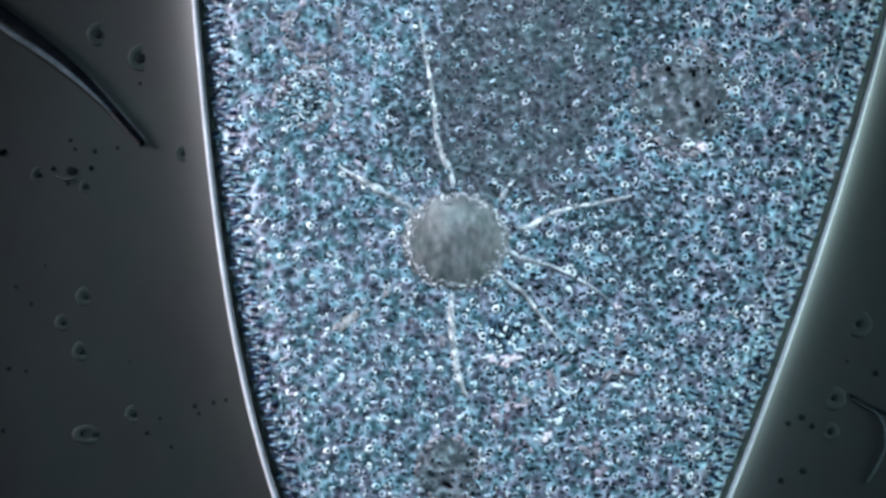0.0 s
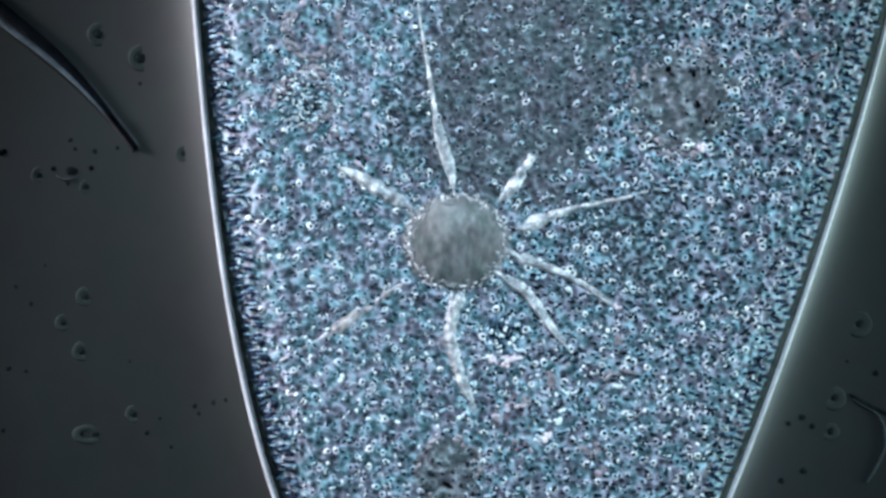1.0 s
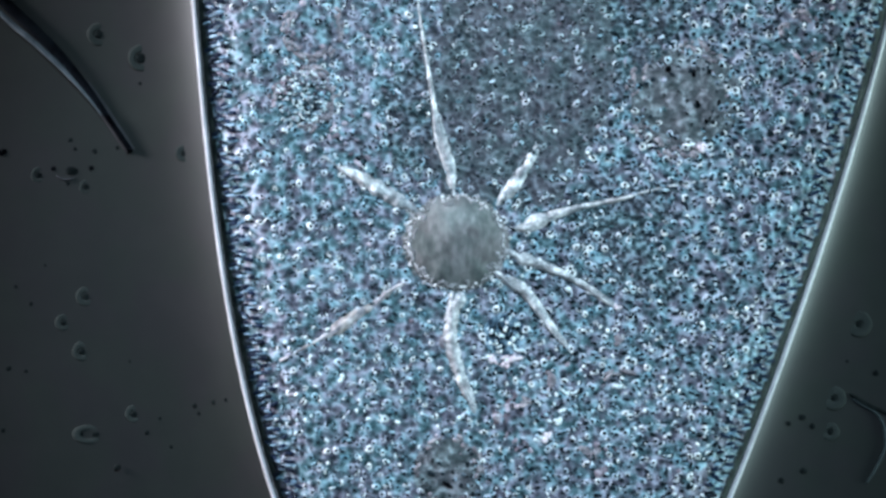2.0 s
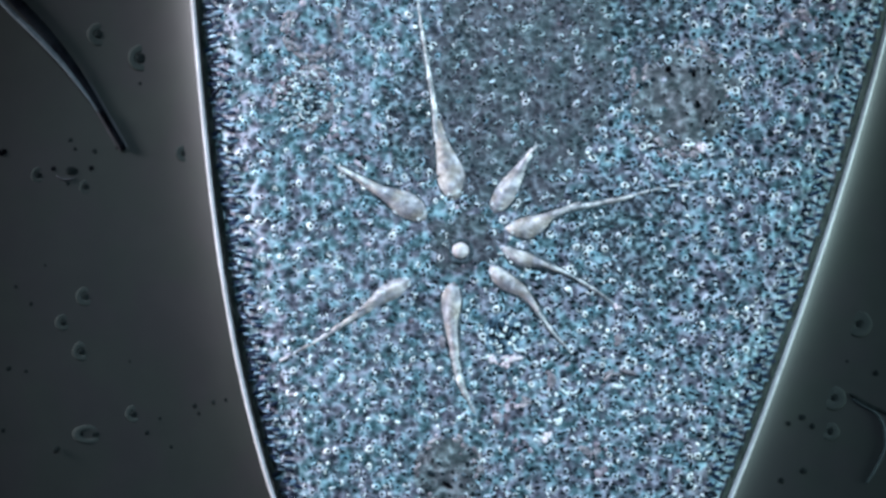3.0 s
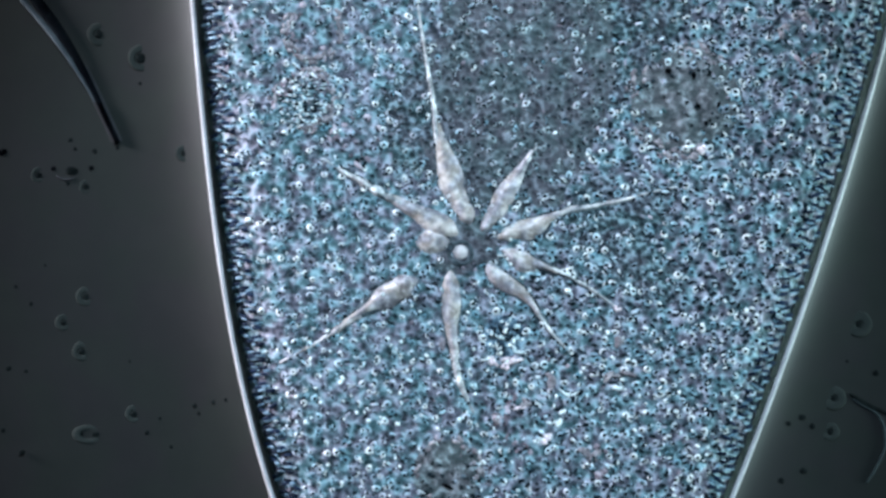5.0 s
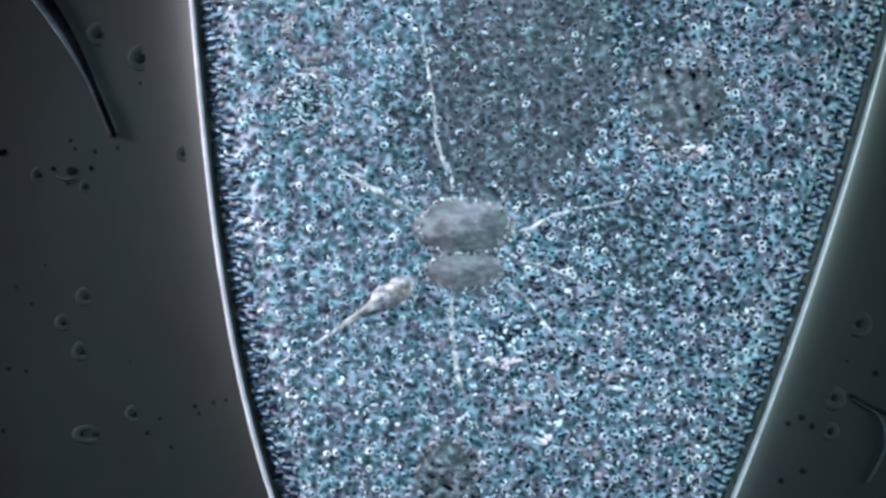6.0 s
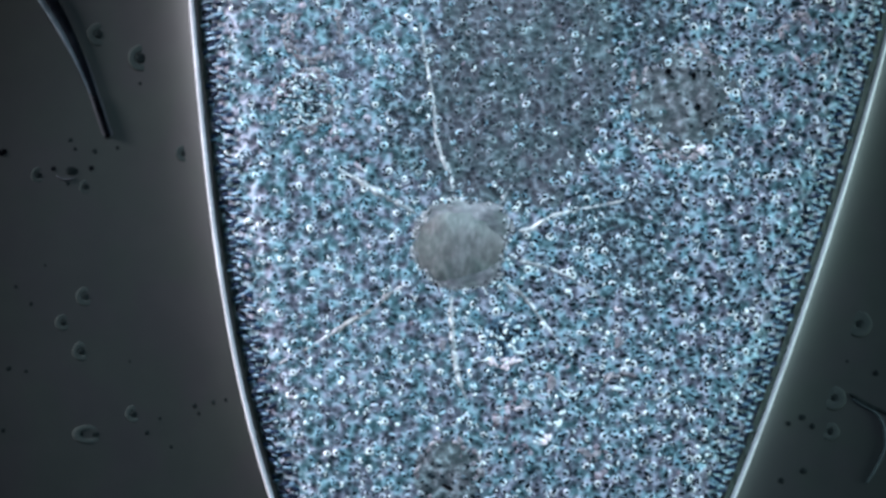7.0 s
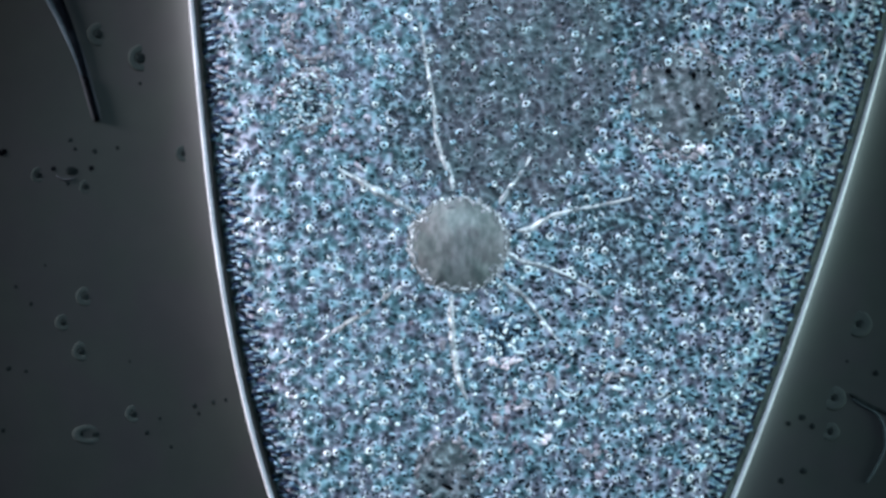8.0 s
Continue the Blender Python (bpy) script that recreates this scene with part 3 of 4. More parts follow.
    for u, v, a, b, turn, mat in [(874, 638, 15, 6, -0.65, M_CRYS), (890, 646, 10, 6, 0.1, M_CRYS), (906, 634, 16, 5, 0.75, M_CRYS), (864, 631, 8, 5, 0.2, M_WHITE), (916, 620, 11, 4, 0.2, M_WHITE),
                                  (935, 712, 20, 7, 0.0, M_PINK), (920, 718, 14, 4, 0.1, M_CRYS), (971, 773, 10, 8, 0.5, M_CRYS), (954, 776, 11, 5, 0.4, M_WHITE), (1092, 662, 28, 7, 0.0, M_PINK),
                                  (786, 604, 6, 13, 0.1, M_PINK), (978, 668, 12, 15, 0.3, M_PINK), (1096, 602, 14, 9, 0.1, M_PINK), (880, 740, 8, 8.5, 0.1, M_PINK), (1040, 800, 20, 10, 0.2, M_PINK),
                                  (982, 744, 15, 8, 0.5, M_WHITE), (1006, 694, 18, 4, -0.25, M_WHITE), (995, 726, 8, 5, 0.8, M_WHITE), (1090, 684, 13, 4, 0.0, M_WHITE), (1006, 512, 7, 7, 0, M_WHITE),
                                  (1240, 262, 12, 8, 0.2, M_CRYS), (1226, 256, 9, 6, 0, M_WHITE), (441, 386, 7, 7, 0, M_WHITE),
                                  (983, 233, 5, 5, 0, M_WHITE), (600, 228, 9, 6, 0.3, M_WHITE), (1095, 545, 9, 4, -0.6, M_CRYS), (735, 48, 5, 5, 0, M_WHITE),
                                  (899, 455, 3.5, 3.5, 0, M_WHITE), (904, 464, 3.5, 3.5, 0, M_WHITE), (903, 421, 3.5, 3.5, 0, M_WHITE), (917, 432, 3.5, 3.5, 0, M_WHITE), (924, 489, 3.5, 3.5, 0, M_WHITE),
                                  (876, 325, 3, 3, 0, M_WHITE), (783, 349, 4, 4, 0, M_WHITE), (1040, 270, 4, 4, 0, M_WHITE)]:
        for k in range(1 if a == b else 4):
            off = Vector((rnd.uniform(-0.8, 0.8) * a, rnd.uniform(-0.8, 0.8) * b, 0)) if k else Vector((0, 0, 0))
            size = 1.0 if a == b else rnd.uniform(0.4, 0.75)
            rough = np.array([[rnd.uniform(0.7, 1.2)] for q in crystal])
            me = mesh_of("crystal", (crystal * rough * np.array([a, b, min(a, b) * 0.7]) * size * U).tolist(), facets, mat, a == b)
            ob = part("crystal", me, cell)
            ob.location = at(u + off.x, v + off.y, surface(u, v) + 3 * U)
            ob.rotation_euler = (0, 0, turn + (rnd.uniform(-0.8, 0.8) if k else 0))
    for u, v, a, b, turn in [(1236, 184, 8, 4, -1.0), (1272, 182, 7, 4, 1.4), (1216, 178, 5, 3, 0), (792, 858, 13, 4, -0.5), (1250, 214, 5, 4, 0),
                             (1228, 130, 5, 8, 0), (1183, 122, 7, 6, 0)]:
        me = mesh_of("black_grain", (crystal * np.array([a, b, 4]) * U).tolist(), facets, M_BLACK)
        ob = part("black_grain", me, cell)
        ob.location = at(u, v, surface(u, v) + 5.5 * U)
        ob.rotation_euler = (0, 0, turn)


build_granules()
build_organelles()


# ---- the contractile vacuole with its canals ----
HUB = (812, 436)


def swollen(path, h, skirt=0.9, n=36, cols=9, fade=0.0, uneven=0.0):
    """A vaulted sac along a path of (u, v, half-width, crest), crest as a share of h; vertices round the hub."""
    rows = smooth_path(path, n)
    verts = []
    c = at(*HUB, TOP)
    for i, (u, v, w, k) in enumerate(rows):
        k += uneven * noise.noise((u / 13, v / 13, 5.0))
        w *= 1 + 0.5 * uneven * noise.noise((u / 9, v / 9, 8.0))
        a, b = rows[max(i - 1, 0)], rows[min(i + 1, n - 1)]
        d = Vector((b[0] - a[0], b[1] - a[1])).normalized()
        rim = math.sqrt(1 + skirt)
        for j in range(cols):
            s = rim * (2 * j / (cols - 1) - 1)
            p = at(u - d.y * w * s, v + d.x * w * s, TOP) - c
            ends = max(0.0, 1 - min(i * 2.5, (n - 1 - i) * 0.7) / (n * 0.3))
            p.z = (k * h - s * s * h - fade * ends * ends * h) * U
            verts.append(p)
    return verts, grid_faces(n, cols)


ARMS = [
    # sac: half-width and crest along it, from its blunt end outwards; then the canal; then the canal's swelling
    ([(806, 354, 5, 0.1), (804, 345, 17, 0.8), (799, 326, 25, 1), (797, 306, 27, 1), (791, 283, 22, 1), (783, 256, 15, 1), (777, 232, 10, 0.9)],
     [(775, 250, 8, 1), (767, 180, 7, 1), (753, 95, 5.5, 0.95), (742, 20, 4.5, 0.75), (736, -30, 4, 0.7)],
     [(805, 328, 4, 0.2), (800, 312, 9, 0.9), (793, 285, 11, 1), (784, 250, 10, 1), (775, 215, 8, 0.9), (768, 180, 5, 0.5)]),
    ([(872, 380, 4, 0.1), (877, 368, 15, 0.8), (888, 352, 21, 1), (900, 332, 21, 1), (915, 308, 15, 1), (930, 284, 8, 1), (942, 264, 4, 0.8)],
     [(925, 300, 8, 1), (942, 268, 6, 1), (962, 245, 4, 0.7)],
     [(892, 356, 4, 0.2), (899, 344, 11, 0.9), (910, 327, 13, 1), (928, 300, 10, 1), (946, 275, 7, 0.8), (960, 252, 4, 0.4)]),
    ([(893, 403, 4, 0.1), (905, 404, 13, 0.8), (920, 404, 20, 1), (938, 402, 23, 1), (957, 393, 17, 1), (974, 382, 10, 1), (992, 374, 6, 0.9)],
     [(980, 378, 8, 1), (1040, 364, 6.5, 1), (1100, 352, 5, 0.9), (1170, 333, 4, 0.6), (1250, 319, 5, 0.8)],
     [(925, 401, 5, 0.2), (936, 399, 13, 0.9), (956, 390, 12, 1), (985, 379, 9, 1), (1020, 369, 8, 0.9), (1062, 357, 5, 0.5)]),
    ([(884, 437, 3, 0.1), (896, 443, 9, 0.8), (912, 453, 15, 1), (930, 460, 16, 1), (950, 465, 11, 1), (968, 471, 7, 1), (988, 480, 5, 0.9)],
     [(970, 470, 6, 1), (1010, 488, 5, 1), (1055, 515, 4.5, 0.9), (1110, 556, 4, 0.7)],
     [(912, 454, 4, 0.2), (924, 458, 11, 0.9), (950, 466, 10, 1), (982, 479, 8, 1), (1020, 497, 7, 0.9), (1072, 532, 6, 0.8), (1105, 555, 4, 0.4)]),
    ([(867, 468, 4, 0.1), (874, 478, 13, 0.8), (887, 492, 18, 1), (904, 504, 17, 1), (923, 515, 13, 1), (940, 533, 8, 1), (954, 553, 5, 0.9)],
     [(930, 524, 7, 1), (958, 560, 5.5, 1), (985, 596, 5, 0.95), (1020, 634, 4, 0.7)],
     [(894, 488, 4, 0.2), (904, 498, 9, 0.9), (926, 514, 11, 1), (946, 536, 9, 1), (968, 566, 8, 0.9), (990, 595, 6, 0.8), (1012, 620, 4, 0.4)]),
    ([(804, 498, 4, 0.1), (802, 508, 14, 0.8), (799, 524, 20, 1), (798, 545, 20, 1), (798, 570, 15, 1), (801, 598, 12, 1), (805, 625, 10, 0.9)],
     [(802, 605, 10, 1), (807, 645, 9, 1), (818, 685, 8.5, 0.95), (845, 742, 5, 0.8)],
     [(822, 514, 4, 0.2), (816, 526, 10, 0.9), (803, 550, 11, 1), (797, 585, 11, 1), (801, 620, 12, 1), (814, 660, 11, 0.9), (832, 700, 9, 0.7), (845, 735, 5, 0.4)]),
    ([(732, 492, 4, 0.1), (722, 498, 11, 0.8), (706, 507, 19, 1), (688, 517, 22, 1), (668, 530, 16, 1), (648, 543, 9, 1), (632, 553, 6, 0.9)],
     [(655, 546, 8, 0.5), (618, 566, 8, 0.9), (575, 595, 7, 0.9), (495, 640, 4, 0.6)],
     [(705, 508, 4, 0.0), (688, 518, 8, 0.35), (655, 540, 8, 0.3), (622, 564, 12, 0.85), (592, 586, 12, 0.85), (566, 606, 6, 0.3)]),
    ([(756, 390, 4, 0.1), (748, 383, 15, 0.8), (735, 373, 23, 1), (716, 361, 25, 1), (694, 349, 19, 1), (672, 338, 13, 1), (645, 322, 9, 0.9)],
     [(665, 334, 10, 1), (634, 315, 8, 1), (602, 298, 6, 0.95), (566, 272, 4, 0.7)],
     [(728, 370, 4, 0.2), (716, 362, 10, 0.9), (696, 350, 12, 1), (666, 332, 13, 1), (638, 315, 11, 0.95), (604, 298, 8, 0.7), (578, 286, 5, 0.3)]),
]
# necks by which the sacs reach the hub just before they empty into it
NECKS = {0: [(800, 322, 20, 0.9), (806, 340, 20, 1), (816, 360, 17, 1), (827, 380, 15, 1), (834, 396, 7, 0.3)],
         1: [(892, 345, 16, 0.9), (882, 364, 17, 1), (870, 382, 13, 1), (857, 399, 8, 0.9), (850, 410, 4, 0.2)],
         2: [(925, 403, 16, 0.9), (905, 409, 13, 1), (890, 415, 8, 0.9), (876, 418, 4, 0.2)],
         3: [(950, 468, 13, 0.8), (925, 460, 19, 1), (905, 448, 12, 1), (890, 440, 5, 0.3)],
         4: [(895, 502, 14, 0.9), (878, 488, 14, 1), (866, 472, 9, 0.9), (862, 462, 4, 0.2)],
         5: [(799, 530, 17, 0.9), (798, 505, 16, 1), (797, 486, 11, 0.7), (798, 470, 5, 0.0)],
         6: [(654, 541, 9, 0.7), (672, 529, 19, 1), (698, 513, 21, 1), (720, 500, 17, 1), (739, 491, 7, 0.2)],
         7: [(690, 346, 9, 0.6), (720, 363, 12, 0.9), (748, 378, 16, 1), (772, 392, 22, 1), (795, 404, 17, 1), (815, 416, 6, 0.2)]}
SAC, CANAL = 11, 7
vacuole_parts = {}


def build_vacuole():
    c = at(*HUB, TOP)
    bulk = dome(0, 0, 94, 87, 26, skirt=0.35, wobble=0.05, seed=4, n=90, rings=20, petals=11, groove=0.015)
    core = part("contractile_vacuole", mesh_of("contractile_vacuole", *bulk, M_VAC), cell, "round grey water-filled vacuole with a beaded edge")
    rnd = random.Random(11)
    bead = mesh_of("bead", list(map(tuple, PEBBLE[0])), PEBBLE[1], M_BEAD)

    pad = mesh_of("pad", list(map(tuple, PEBBLE[0])), PEBBLE[1], M_PAD)

    def beads(owner, ru, rv, h, count, wob, seed):
        for i in range(count * 2 // 3):
            a, q = rnd.uniform(0, 6.28), 1 - 0.22 * rnd.random() ** 1.5
            ob = part("pad", pad, owner)
            ob.location = Vector((ru * q * math.cos(a), rv * q * math.sin(a), h * (1 - q * q) - 0.4)) * U
            ob.scale = Vector((rnd.uniform(4, 10), rnd.uniform(2.5, 5), 1.8)) * U
            ob.rotation_euler = (0, 0, a + rnd.choice((0, 1.57)) + rnd.uniform(-0.5, 0.5))
        for i in range(count):
            a = 2 * math.pi * (i + rnd.uniform(-0.4, 0.4)) / count
            q = rnd.uniform(0.86, 0.99)
            w = 1 + wob * noise.noise((math.cos(a) * 2.2 + seed, math.sin(a) * 2.2, seed * 1.7))
            radial = rnd.random() < 0.55
            ob = part("bead", bead, owner)
            ob.location = Vector((ru * q * w * math.cos(a), rv * q * w * math.sin(a), h * (1 - q * q) + 0.3)) * U
            ob.scale = Vector((rnd.uniform(2.4, 5.5) if radial else rnd.uniform(2.5, 8), rnd.uniform(1.3, 2.8), rnd.uniform(1.4, 2.6))) * U
            ob.rotation_euler = (0, 0, a + (0 if radial else 1.57) + rnd.uniform(-0.4, 0.4))

    beads(core, 94, 87, 26, 130, 0.05, 4)
    upper = dome(0, 0, 91, 54, 13, skirt=0.5, wobble=0.08, seed=7, n=84, rings=14, petals=7, groove=0.05)
    lower = dome(0, 0, 75, 36, 12, skirt=0.5, wobble=0.08, seed=9, n=84, rings=14, petals=5, groove=0.05)
    vacuole_parts["core"] = (core, at(806, 428, TOP))
    vacuole_parts["upper"] = (part("vacuole_lobe", mesh_of("vacuole_lobe", *upper, M_LOBE), cell, "wide grey lobe of the refilling vacuole"), at(821, 398, TOP))
    vacuole_parts["lower"] = (part("vacuole_lobe", mesh_of("vacuole_lobe", *lower, M_LOBE), cell, "narrow grey lobe of the refilling vacuole"), at(820, 475, TOP))
    beads(vacuole_parts["upper"][0], 91, 54, 13, 46, 0.08, 7)
    beads(vacuole_parts["lower"][0], 75, 36, 12, 34, 0.08, 9)
    drop = mesh_of("lip", list(map(tuple, PEBBLE[0])), PEBBLE[1], M_LIP)
    for i, (sac, canal, swelling) in enumerate(ARMS):
        (u, v, w, k), (u0, v0, w0, k0) = sac[-1], sac[-2]
        if i in (0, 2, 6, 7):
            sac = sac[:-1] + [(u, v, w * 1.2, 0.72), (2 * u - u0, 2 * v - v0, w * 1.1, 0.5), (3 * u - 2 * u0, 3 * v - 2 * v0, w * 0.9, 0.2)]
        a = part("ampulla", mesh_of("ampulla", *swollen(sac, SAC, n=56), M_AMP), cell, "pale drop-shaped ampulla of a radial canal")
        # Shade round the sac, laid under it as a wider dark body.
        wide = [(u, v, w + 9, k) for u, v, w, k in sac]
        part("sheath", mesh_of("sheath", *swollen(wide, SAC, skirt=0.5, n=48), M_SHADE), a, "dark shade painted round the ampulla").location = (0, 0, -4.1 * U)
        # bright blunt end of the sac
        d = Vector((sac[2][0] - sac[0][0], sac[2][1] - sac[0][1])).normalized()
        for k in range(4):
            lip = part("lip", drop, a, "bright rim of the ampulla")
            side = (k - 1.5) * 6 * sac[2][2] / 24
            lip.location = at(sac[1][0] - d.y * side + d.x * abs(side) * 0.35, sac[1][1] + d.x * side + d.y * abs(side) * 0.35, TOP) - c + Vector((0, 0, 6.6 * U))
            lip.scale = Vector((5.2, 3.0, 2.2)) * U * sac[2][2] / 24
            lip.rotation_euler = (0, 0, math.atan2(d.x, d.y) - side * 0.09)
        if i == 6:
            spot = part("inclusion", drop, a, "bright pinkish grain in the ampulla")
            spot.location = at(677, 518, TOP) - c + Vector((0, 0, SAC * U))
            spot.scale = Vector((5, 4.5, 2)) * U
        low = 0.6 if i == 6 else 1.0
        run = [(sac[1][0], sac[1][1], 6, 0.75 * low)] + [(u, v, 8, low) for u, v, w, k in sac[3:4]] + canal
        skin = M_AMP if i == 6 else M_CANAL
        b = part("radial_canal", mesh_of("radial_canal", *swollen([(u, v, w * 0.85, k) for u, v, w, k in run], CANAL, n=70, cols=9, fade=0.7, uneven=0.55), skin), cell, "thin pale radial canal")
        # Shade along canal, swelling and neck is built the same way.
        flank = [(u, v, w * 0.85 + 5, k) for u, v, w, k in run[1:]]
        part("sheath", mesh_of("sheath", *swollen(flank, CANAL, skirt=0.5, n=40, fade=0.9), M_SHADE), b, "dark shade painted along the canal").location = (0, 0, -2.8 * U)
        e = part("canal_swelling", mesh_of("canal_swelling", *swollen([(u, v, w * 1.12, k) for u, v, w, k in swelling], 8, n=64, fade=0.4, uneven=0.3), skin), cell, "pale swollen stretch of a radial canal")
        part("sheath", mesh_of("sheath", *swollen([(u, v, w + 6, k) for u, v, w, k in swelling], 8, skirt=0.5, n=40, fade=0.5), M_SHADE), e, "dark shade painted along the canal").location = (0, 0, -3.2 * U)
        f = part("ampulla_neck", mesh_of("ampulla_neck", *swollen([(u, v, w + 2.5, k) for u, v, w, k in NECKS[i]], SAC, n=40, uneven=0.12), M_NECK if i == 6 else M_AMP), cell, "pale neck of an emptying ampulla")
        part("sheath", mesh_of("sheath", *swollen([(u, v, w + 8, k) for u, v, w, k in NECKS[i]], SAC, skirt=0.5, n=40), M_SHADE), f, "dark shade painted round the neck").location = (0, 0, -4.3 * U)
        for key, ob in (("sacs", a), ("canals", b), ("swellings", e), ("necks", f)):
            vacuole_parts.setdefault(key, []).append(ob)
    pool = dome(0, 0, 34, 23, 10, skirt=0.6, wobble=0.15, seed=15, n=48, rings=10)
    vacuole_parts["pool"] = part("ampulla_pool", mesh_of("ampulla_pool", *pool, M_AMP), cell, "pale pool of water beside the pore")
    base, faces = pebble_shape(16, 10)
    cap("hub", 820, 428, 60, 50, 2.4, M_NUC, cell, "dark clear zone round the pore", wobble=0.5, seed=21)
    pore = part("pore_plug", mesh_of("pore_plug", (base * np.array([15, 14.5, 8]) * U).tolist(), faces, M_PORE), cell, "bright white plug in the vacuole pore")
    pore.location = at(815, 445, TOP + 3 * U)
    collar = mesh_of("pore_collar", *ring_shape(28, 6, 20 * U, 5.5 * U), M_SHADE)
    ob = part("pore_collar", collar, cell, "dark ring round the pore")
    ob.location = at(815, 445, TOP - 1.5 * U)
    vacuole_parts["pore"] = pore


build_vacuole()
build_trichocysts()


# ---- what lies in the water ----
def film_at(u, v):
    side = -1 if u < middle(v) else 1
    return film_height(max(0, (u - edge(v, side)) * side), side)


def speck(u, v, r, halo, long=1.0, turn=0.0):
    """A dark bacterium, its optical halo put in as a flat pale ring where one shows."""
    h = film_at(u, v)
    ob = thing("bacterium", at(u, v, h), "dark round bacterium with a faint halo" if halo else "tiny dark bacterium lying in the water", "bacterium", "bacteria in the water")
    base, faces = pebble_shape(10, 6)
    part("body", mesh_of("body", (base * np.array([r * long, r, r * 0.22]) * (0.72 if halo else 0.9) * U).tolist(), faces, M_BLACK if r in (5.5, 7) else M_MURK), ob).rotation_euler = (0, 0, turn)
    if halo:
        me = mesh_of("halo", *ring_shape(26, 8, (r * (0.5 + 0.5 * long) * 0.8 + halo * 0.85) * U, halo * 0.9 * U), M_HALO)
        part("halo", me, ob, "faint grey halo").scale = (1, 1, 0.09)
    return ob


LEFT_ROUND = [(250, 103, 13, 7, 1.25), (175, 61, 11, 7, 1.0), (151, 525, 9, 6, 1.0), (145, 622, 9, 6, 1.0), (112, 571, 8, 5, 1.0), (237, 733, 9, 5, 1.0),
              (325, 272, 7.5, 5, 1.0), (68, 310, 8, 4, 1.2), (128, 303, 9, 0, 1.6), (152, 331, 8, 3, 1.2)]
LEFT_SMALL = [(5, 270, 7, 1.6), (248, 148, 4, 1), (95, 299, 5.5, 1), (162, 298, 5.5, 1), (208, 262, 4, 1), (125, 248, 4, 1.4), (168, 268, 5, 1), (133, 264, 4, 1),
              (120, 325, 4, 1), (15, 652, 5, 1.3), (46, 657, 4, 1), (283, 741, 4, 1), (345, 718, 5, 1.2), (378, 712, 5, 1), (352, 732, 4, 1),
              (400, 708, 4, 1), (5, 762, 5, 1), (28, 508, 4, 1), (55, 538, 4, 1), (142, 769, 5.5, 1.2), (170, 769, 6, 1.4), (260, 766, 5, 1), (303, 791, 4, 1), (230, 640, 3, 1), (80, 470, 3, 1)]
RIGHT_ROUND = [(1520, 574, 8, 10, 1.0), (1476, 705, 8, 9, 1.0), (1469, 764, 8, 6, 1.0), (1438, 755, 6, 0, 1.0), (1396, 750, 5, 0, 1.0), (1420, 739, 6, 0, 1.4),
               (1550, 661, 6, 0, 1.0), (1422, 834, 6, 0, 1.4), (1383, 851, 6, 0, 1.0), (1500, 640, 3, 0, 1.0)]


def filament(points, r, label, mat=None):
    ob = thing("filament", None, label, "filament", "loose filaments")
    pts = [at(u, v, film_at(u, v) + r * 0.3 * U) for u, v in smooth_path(points, 40)]
    n = len(pts)
    radii = [r * U * math.sin(math.pi * (0.08 + 0.84 * i / (n - 1))) ** 0.5 for i in range(n)]
    part("strand", mesh_of("strand", *tube(pts, radii, 8), mat or M_FRINGE), ob)
    return ob


def build_rod():
    """A long curved bacterium, its tip at the origin, running along x and bending to its left."""
    pts, p, step = [], Vector((0, 0, 0)), 6
    for i in range(86):
        pts.append(p.copy())
        q = min((i + 0.5) * step / 100, 3.9)
        a = -radians(6.565 * q - 7.261 * q * q + 1.268 * q ** 3)
        p += Vector((math.cos(a), math.sin(a), 0)) * step * U
    n = len(pts)
    across = []
    for i in range(n):
        d = (pts[min(i + 1, n - 1)] - pts[max(i - 1, 0)]).normalized()
        across.append(Vector((-d.y, d.x, 0)))
    ob = thing("rod_bacterium", None, "long dark curved rod-shaped bacterium drifting in the water", "bacterium")
    tip, rest = pts[:14], pts[13:]
    part("tip", mesh_of("tip", *tube(tip, [(3.4 if i == 0 else 5.4) * U for i in range(len(tip))], 10, 0.8), M_BLACK), ob, "black tip")
    part("shaft", mesh_of("shaft", *tube(rest, [min(5.2 + i * 0.17, 10) * U for i in range(len(rest))], 12, 0.3), M_SHEATH), ob, "dark grey shaft")
    # Bright halo of the tip, put in as a flat pale tube.
    under = [p - Vector((0, 0, 4 * U)) for p in pts]
    part("slime", mesh_of("slime", *tube(under[:26], [(8.5 + 1.0 * math.sin(min(i * 0.2, 1.6))) * U for i in range(26)], 12, 0.14), M_HALO_STRAND), ob, "faint pale halo round the tip")
    # Bright optical fringe beside the shaft, modelled as a pale strip.
    fringe = [pts[i] + across[i] * (6.5 + min((i - 14) * 0.34, 13)) * U for i in range(14, n)]
    part("pale_edge", mesh_of("pale_edge", *tube(fringe, [min(1.2 + i * 0.16, 5) * U for i in range(len(fringe))], 10, 0.3), M_FRINGE), ob, "pale grey fringe along the shaft")
    return ob


for u, v, r, halo, long in LEFT_ROUND + RIGHT_ROUND:
    speck(u, v, r, halo, long, 0.0)
for u, v, r, long in LEFT_SMALL:
    speck(u, v, r, 0, long, 0.4)
filament([(1508, 706), (1524, 716), (1552, 733), (1565, 760), (1565, 795), (1548, 832), (1533, 856)], 3.0, "thin pale hooked filament on the slide", M_PALE)
filament([(1505, 698), (1535, 716), (1575, 735)], 4, "dark blurred filament beside the pale one", M_MURK)
filament([(100, 312), (115, 318), (130, 316)], 2.5, "short pale filament among bacteria", M_HALO_STRAND)
rod = build_rod()
drifter = speck(0, 800, 6, 0, 1.3, 0.6)
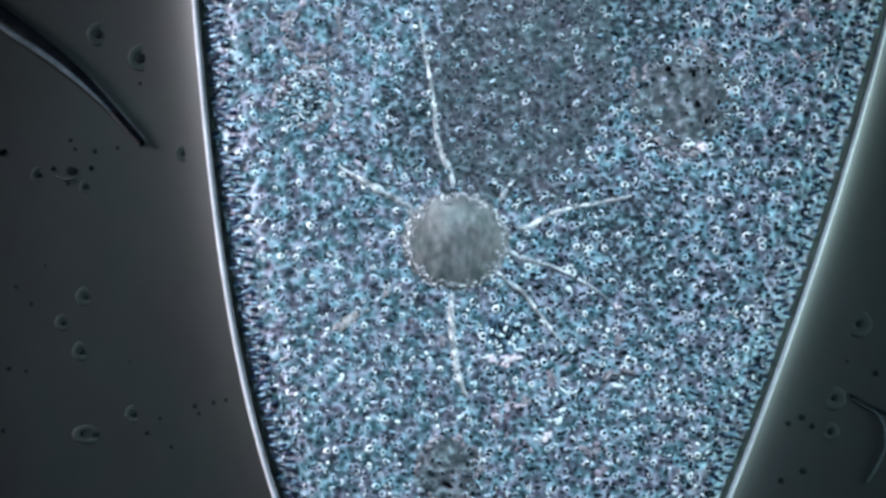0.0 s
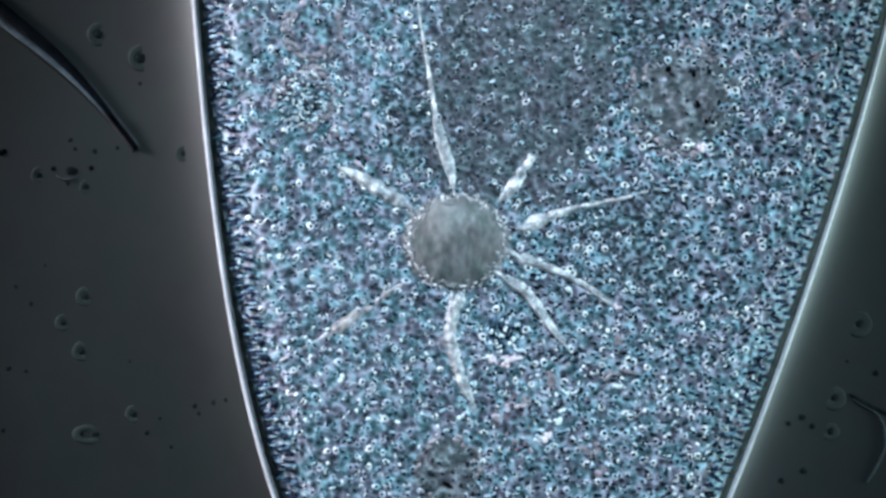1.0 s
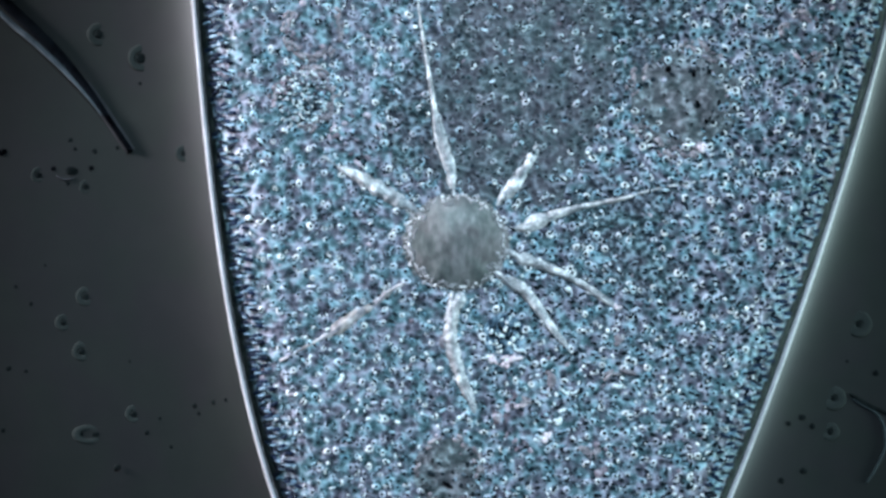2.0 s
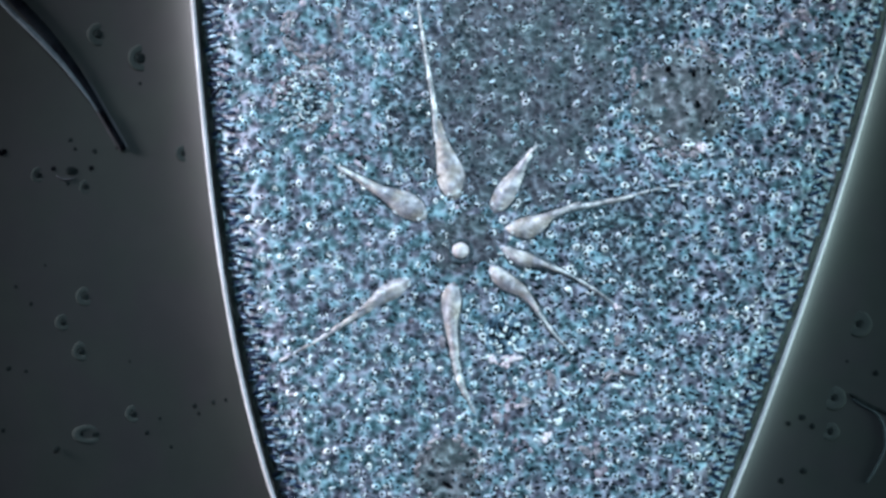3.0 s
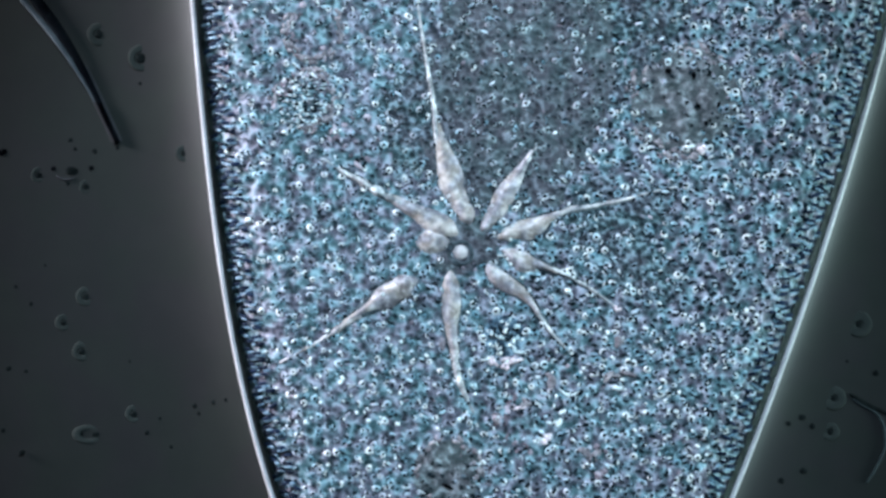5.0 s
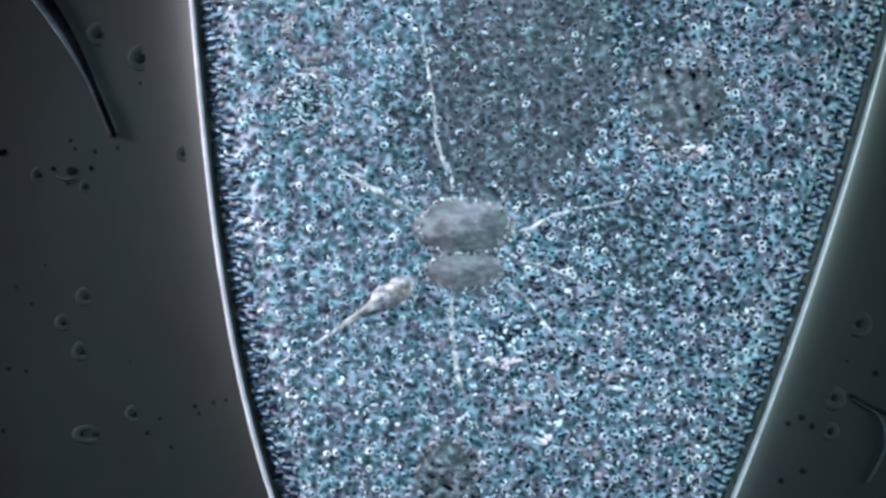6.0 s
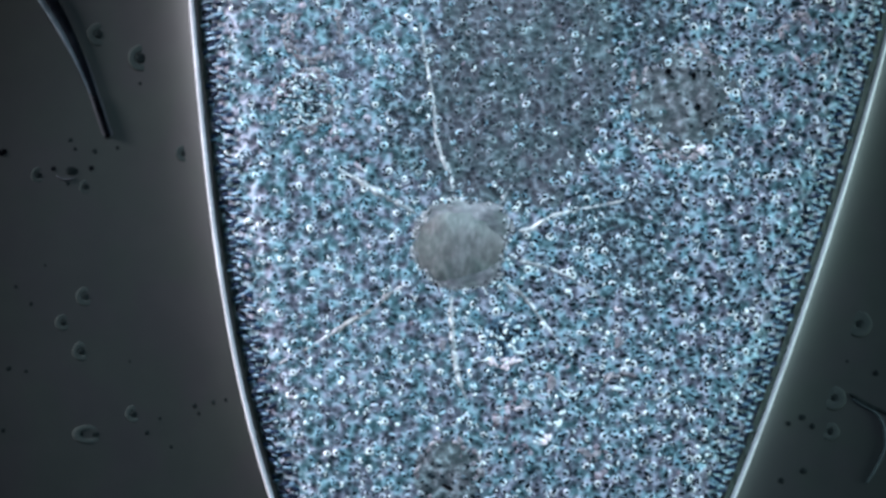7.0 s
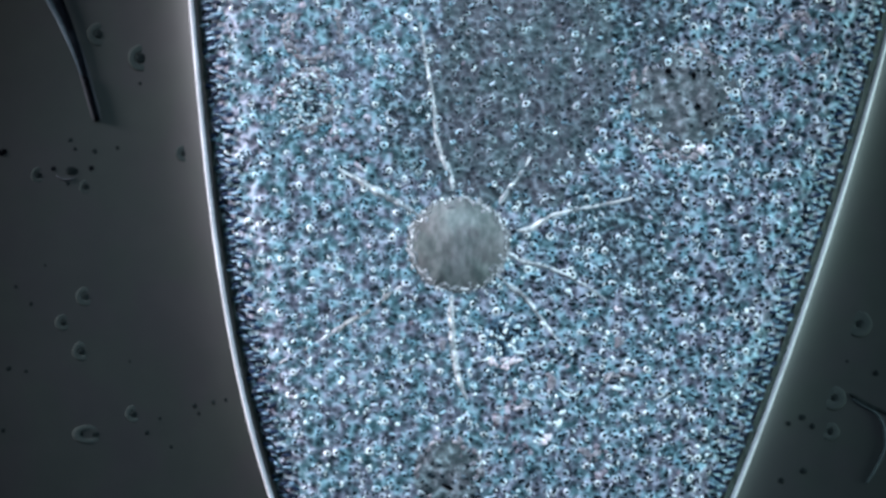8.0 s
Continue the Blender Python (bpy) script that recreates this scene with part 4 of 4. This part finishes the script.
# Shared halo of the pair, put in as a pale ring.
capsule = thing("capsule", at(156, 769, film_at(156, 769)), "pale oval halo round a pair of bacteria", "capsule")
part("wall", mesh_of("wall", *ring_shape(30, 8, 17 * U, 6 * U), M_HALO), capsule).scale = (1.25, 0.75, 0.16)


# ---- what moves: sacs and vacuole rise out of the cytoplasm as they fill, and sink as they empty ----
def motions():
    tips = [(0.0, 254.5, 254.6, 47.1), (0.5, 248, 259, 48.8), (1.0, 242, 264, 50.6), (1.5, 237.9, 269.1, 52.5), (2.2, 229.5, 268, 55), (3.0, 220, 264.7, 58), (3.5, 216, 264, 59.6), (4.0, 213.5, 262, 61),
            (4.5, 211.6, 259.7, 62.2), (5.2, 207.5, 250, 64), (6.0, 202.6, 239.2, 66), (6.5, 199, 242, 68), (7.0, 192.4, 241.9, 69.8), (7.5, 182.5, 227.5, 71.4), (8.0, 172.9, 213.1, 72.9)]
    rows = []
    for t, u, v, a in tips:
        near, far = film_at(u, v), film_at(u - 400 * math.cos(radians(a)), v - 400 * math.sin(radians(a)))
        tilt = math.degrees(math.atan2(near - far, 400 * U))
        rows.append((t, Matrix.Translation(at(u, v, near + 0.003)) @ pose(0, 0, 0, 0, 0, 180 - a) @ pose(0, 0, 0, 0, tilt, 0)))
    walk(rod, rows)

    def rise(ob, where, rows):
        walk(ob, [(t, Matrix.Translation(where + Vector((0, 0, h * U)))) for t, h in rows])

    drift = [(0, 290, 970), (1.0, 262, 915), (1.3, 246, 885), (1.5, 238, 858), (1.7, 236, 843), (2.2, 178, 818), (2.8, 110, 795), (3.4, 91, 800), (4.0, 71, 806), (4.6, 58, 803),
             (5.4, 12, 801), (6.0, -30, 800), (8.0, -160, 800)]
    walk(drifter, [(t, Matrix.Translation(at(u, v, film_at(u, v) + 0.002))) for t, u, v in drift])
    # the cell settles and spreads a little as it empties and fills again
    walk(cell, [(t, pose(0, -d * U, 0)) for t, d in [(0, -0.7), (1.0, 0), (1.7, 0), (3.0, 0), (3.5, 1), (4.5, 2.4), (6.0, 4.2), (6.5, 4.2), (8.0, 3.6)]])
    for side, rows in ((-1, [(0, -2.5), (1.0, -3), (1.7, -3.2), (3.0, -4.6), (4.5, -5), (6.0, -6.6), (8.0, -7.8)]), (1, [(0, 0), (1.0, 0.3), (1.7, 0.8), (3.0, 2.6), (4.5, 3.4), (6.0, 5.4), (8.0, 5.8)])):
        walk(PELLICLE[side], [(t, pose(d * U, 0, 0)) for t, d in rows])
    core, where = vacuole_parts["core"]
    levels = [(0, 806, 428, 0), (1.7, 807, 429, 0), (2.2, 807, 430, -1), (2.5, 807, 431, -8), (2.8, 806, 432, -19.5), (2.9, 809, 438, -26), (3.0, 811, 442, -34), (5.8, 812, 431, -36), (6.2, 812, 431, -27),
              (6.5, 812, 430, -16), (6.8, 812, 430, -9), (7.1, 812, 430, -5), (7.5, 811, 430, -3), (8.0, 811, 430, -1.5)]
    walk(core, [(t, Matrix.Translation(at(u, v, TOP + h * U))) for t, u, v, h in levels])
    for key, rows in (("upper", [(0, -30), (4.7, -30), (5.2, -8), (5.6, 0), (6.6, 0), (7.2, -3), (8.0, -8)]),
                      ("lower", [(0, -30), (4.7, -30), (5.3, -8), (5.7, 0), (6.6, 0), (7.2, -3), (8.0, -8)])):
        ob, where = vacuole_parts[key]
        rise(ob, where, rows)
    rise(vacuole_parts["pore"], at(815, 443.5, TOP), [(0, -14), (2.75, -14), (2.9, -3), (3.05, 3), (4.7, 3), (5.3, -10), (5.8, -16), (8.0, -16)])
    hub = at(*HUB, TOP)
    for i in range(len(ARMS)):
        slow = i == 6
        if slow:
            rows = [(0, -18), (1.7, -16), (2.8, -8), (3.1, -3), (3.5, -0.5), (4.0, 0), (4.7, 0.5), (5.8, 0), (6.6, -0.5), (6.8, -8), (7.2, -14), (8.0, -18)]
        else:
            rows = [(0, -18), (1.7, -13), (2.2, -7), (2.5, -3.5), (2.8, -1.6), (3.2, -0.4), (3.6, 0), (4.2, 0.3), (4.5, 0.5), (4.7, 0), (5.2, -5), (5.7, -14), (6.4, -18), (8.0, -18)]
        if i == 7:
            rows = rows[:7] + [(4.2, 0), (4.4, -1), (4.55, -8), (4.8, -14), (5.7, -18), (8.0, -18)]
        rise(vacuole_parts["sacs"][i], hub, rows)
        if slow:
            rows = [(0, -18), (3.8, -18), (4.3, -6), (4.7, -1.5), (5.3, 0.3), (5.8, 0.6), (6.4, 0.5), (6.6, 0), (6.75, -6), (7.0, -13), (8.0, -18)]
        else:
            rows = [(0, -18), (4.05, -18), (4.3, -5), (4.45, -1), (4.6, 0), (4.75, 0), (5.15, -5), (5.6, -14), (6.0, -18), (8.0, -18)]
        rise(vacuole_parts["necks"][i], hub, rows)
        first = [(0, -3.4), (0.3, -2.9), (0.6, -2.3)] if slow else [(0, -9), (0.3, -6), (0.6, -3.6)]
        rise(vacuole_parts["swellings"][i], hub, first + [(1.0, -1.6), (1.5, -0.2), (1.8, 0), (2.2, -1.5), (2.6, -6), (3.0, -14), (8.0, -14)])
        lift = {0: 1.0, 1: -1.0, 2: 0.4, 6: 2.6, 7: 0.3, 4: 0.5}.get(i, 0.0)
        early = {1: -1.5, 0: 0.4, 4: 0.9, 3: 0.4}.get(i, 0.0)
        rise(vacuole_parts["canals"][i], hub, [(t, h + (lift if 5 < t < 7.9 else lift * 0.4 if t > 5 else early if t < 1.2 else 0)) for t, h in [(0, -2.9), (0.5, -2.2), (1.0, -1.4), (1.7, -0.6), (2.8, 0), (4.7, -0.4), (5.5, -3.8), (6.5, -4.6), (7.3, -4.3), (8.0, -3.3)]])
    rise(vacuole_parts["pool"], at(768, 424, TOP), [(0, -20), (4.1, -20), (4.4, -7), (4.55, -1), (4.7, 0), (5.1, -3), (5.5, -14), (8.0, -20)])


motions()
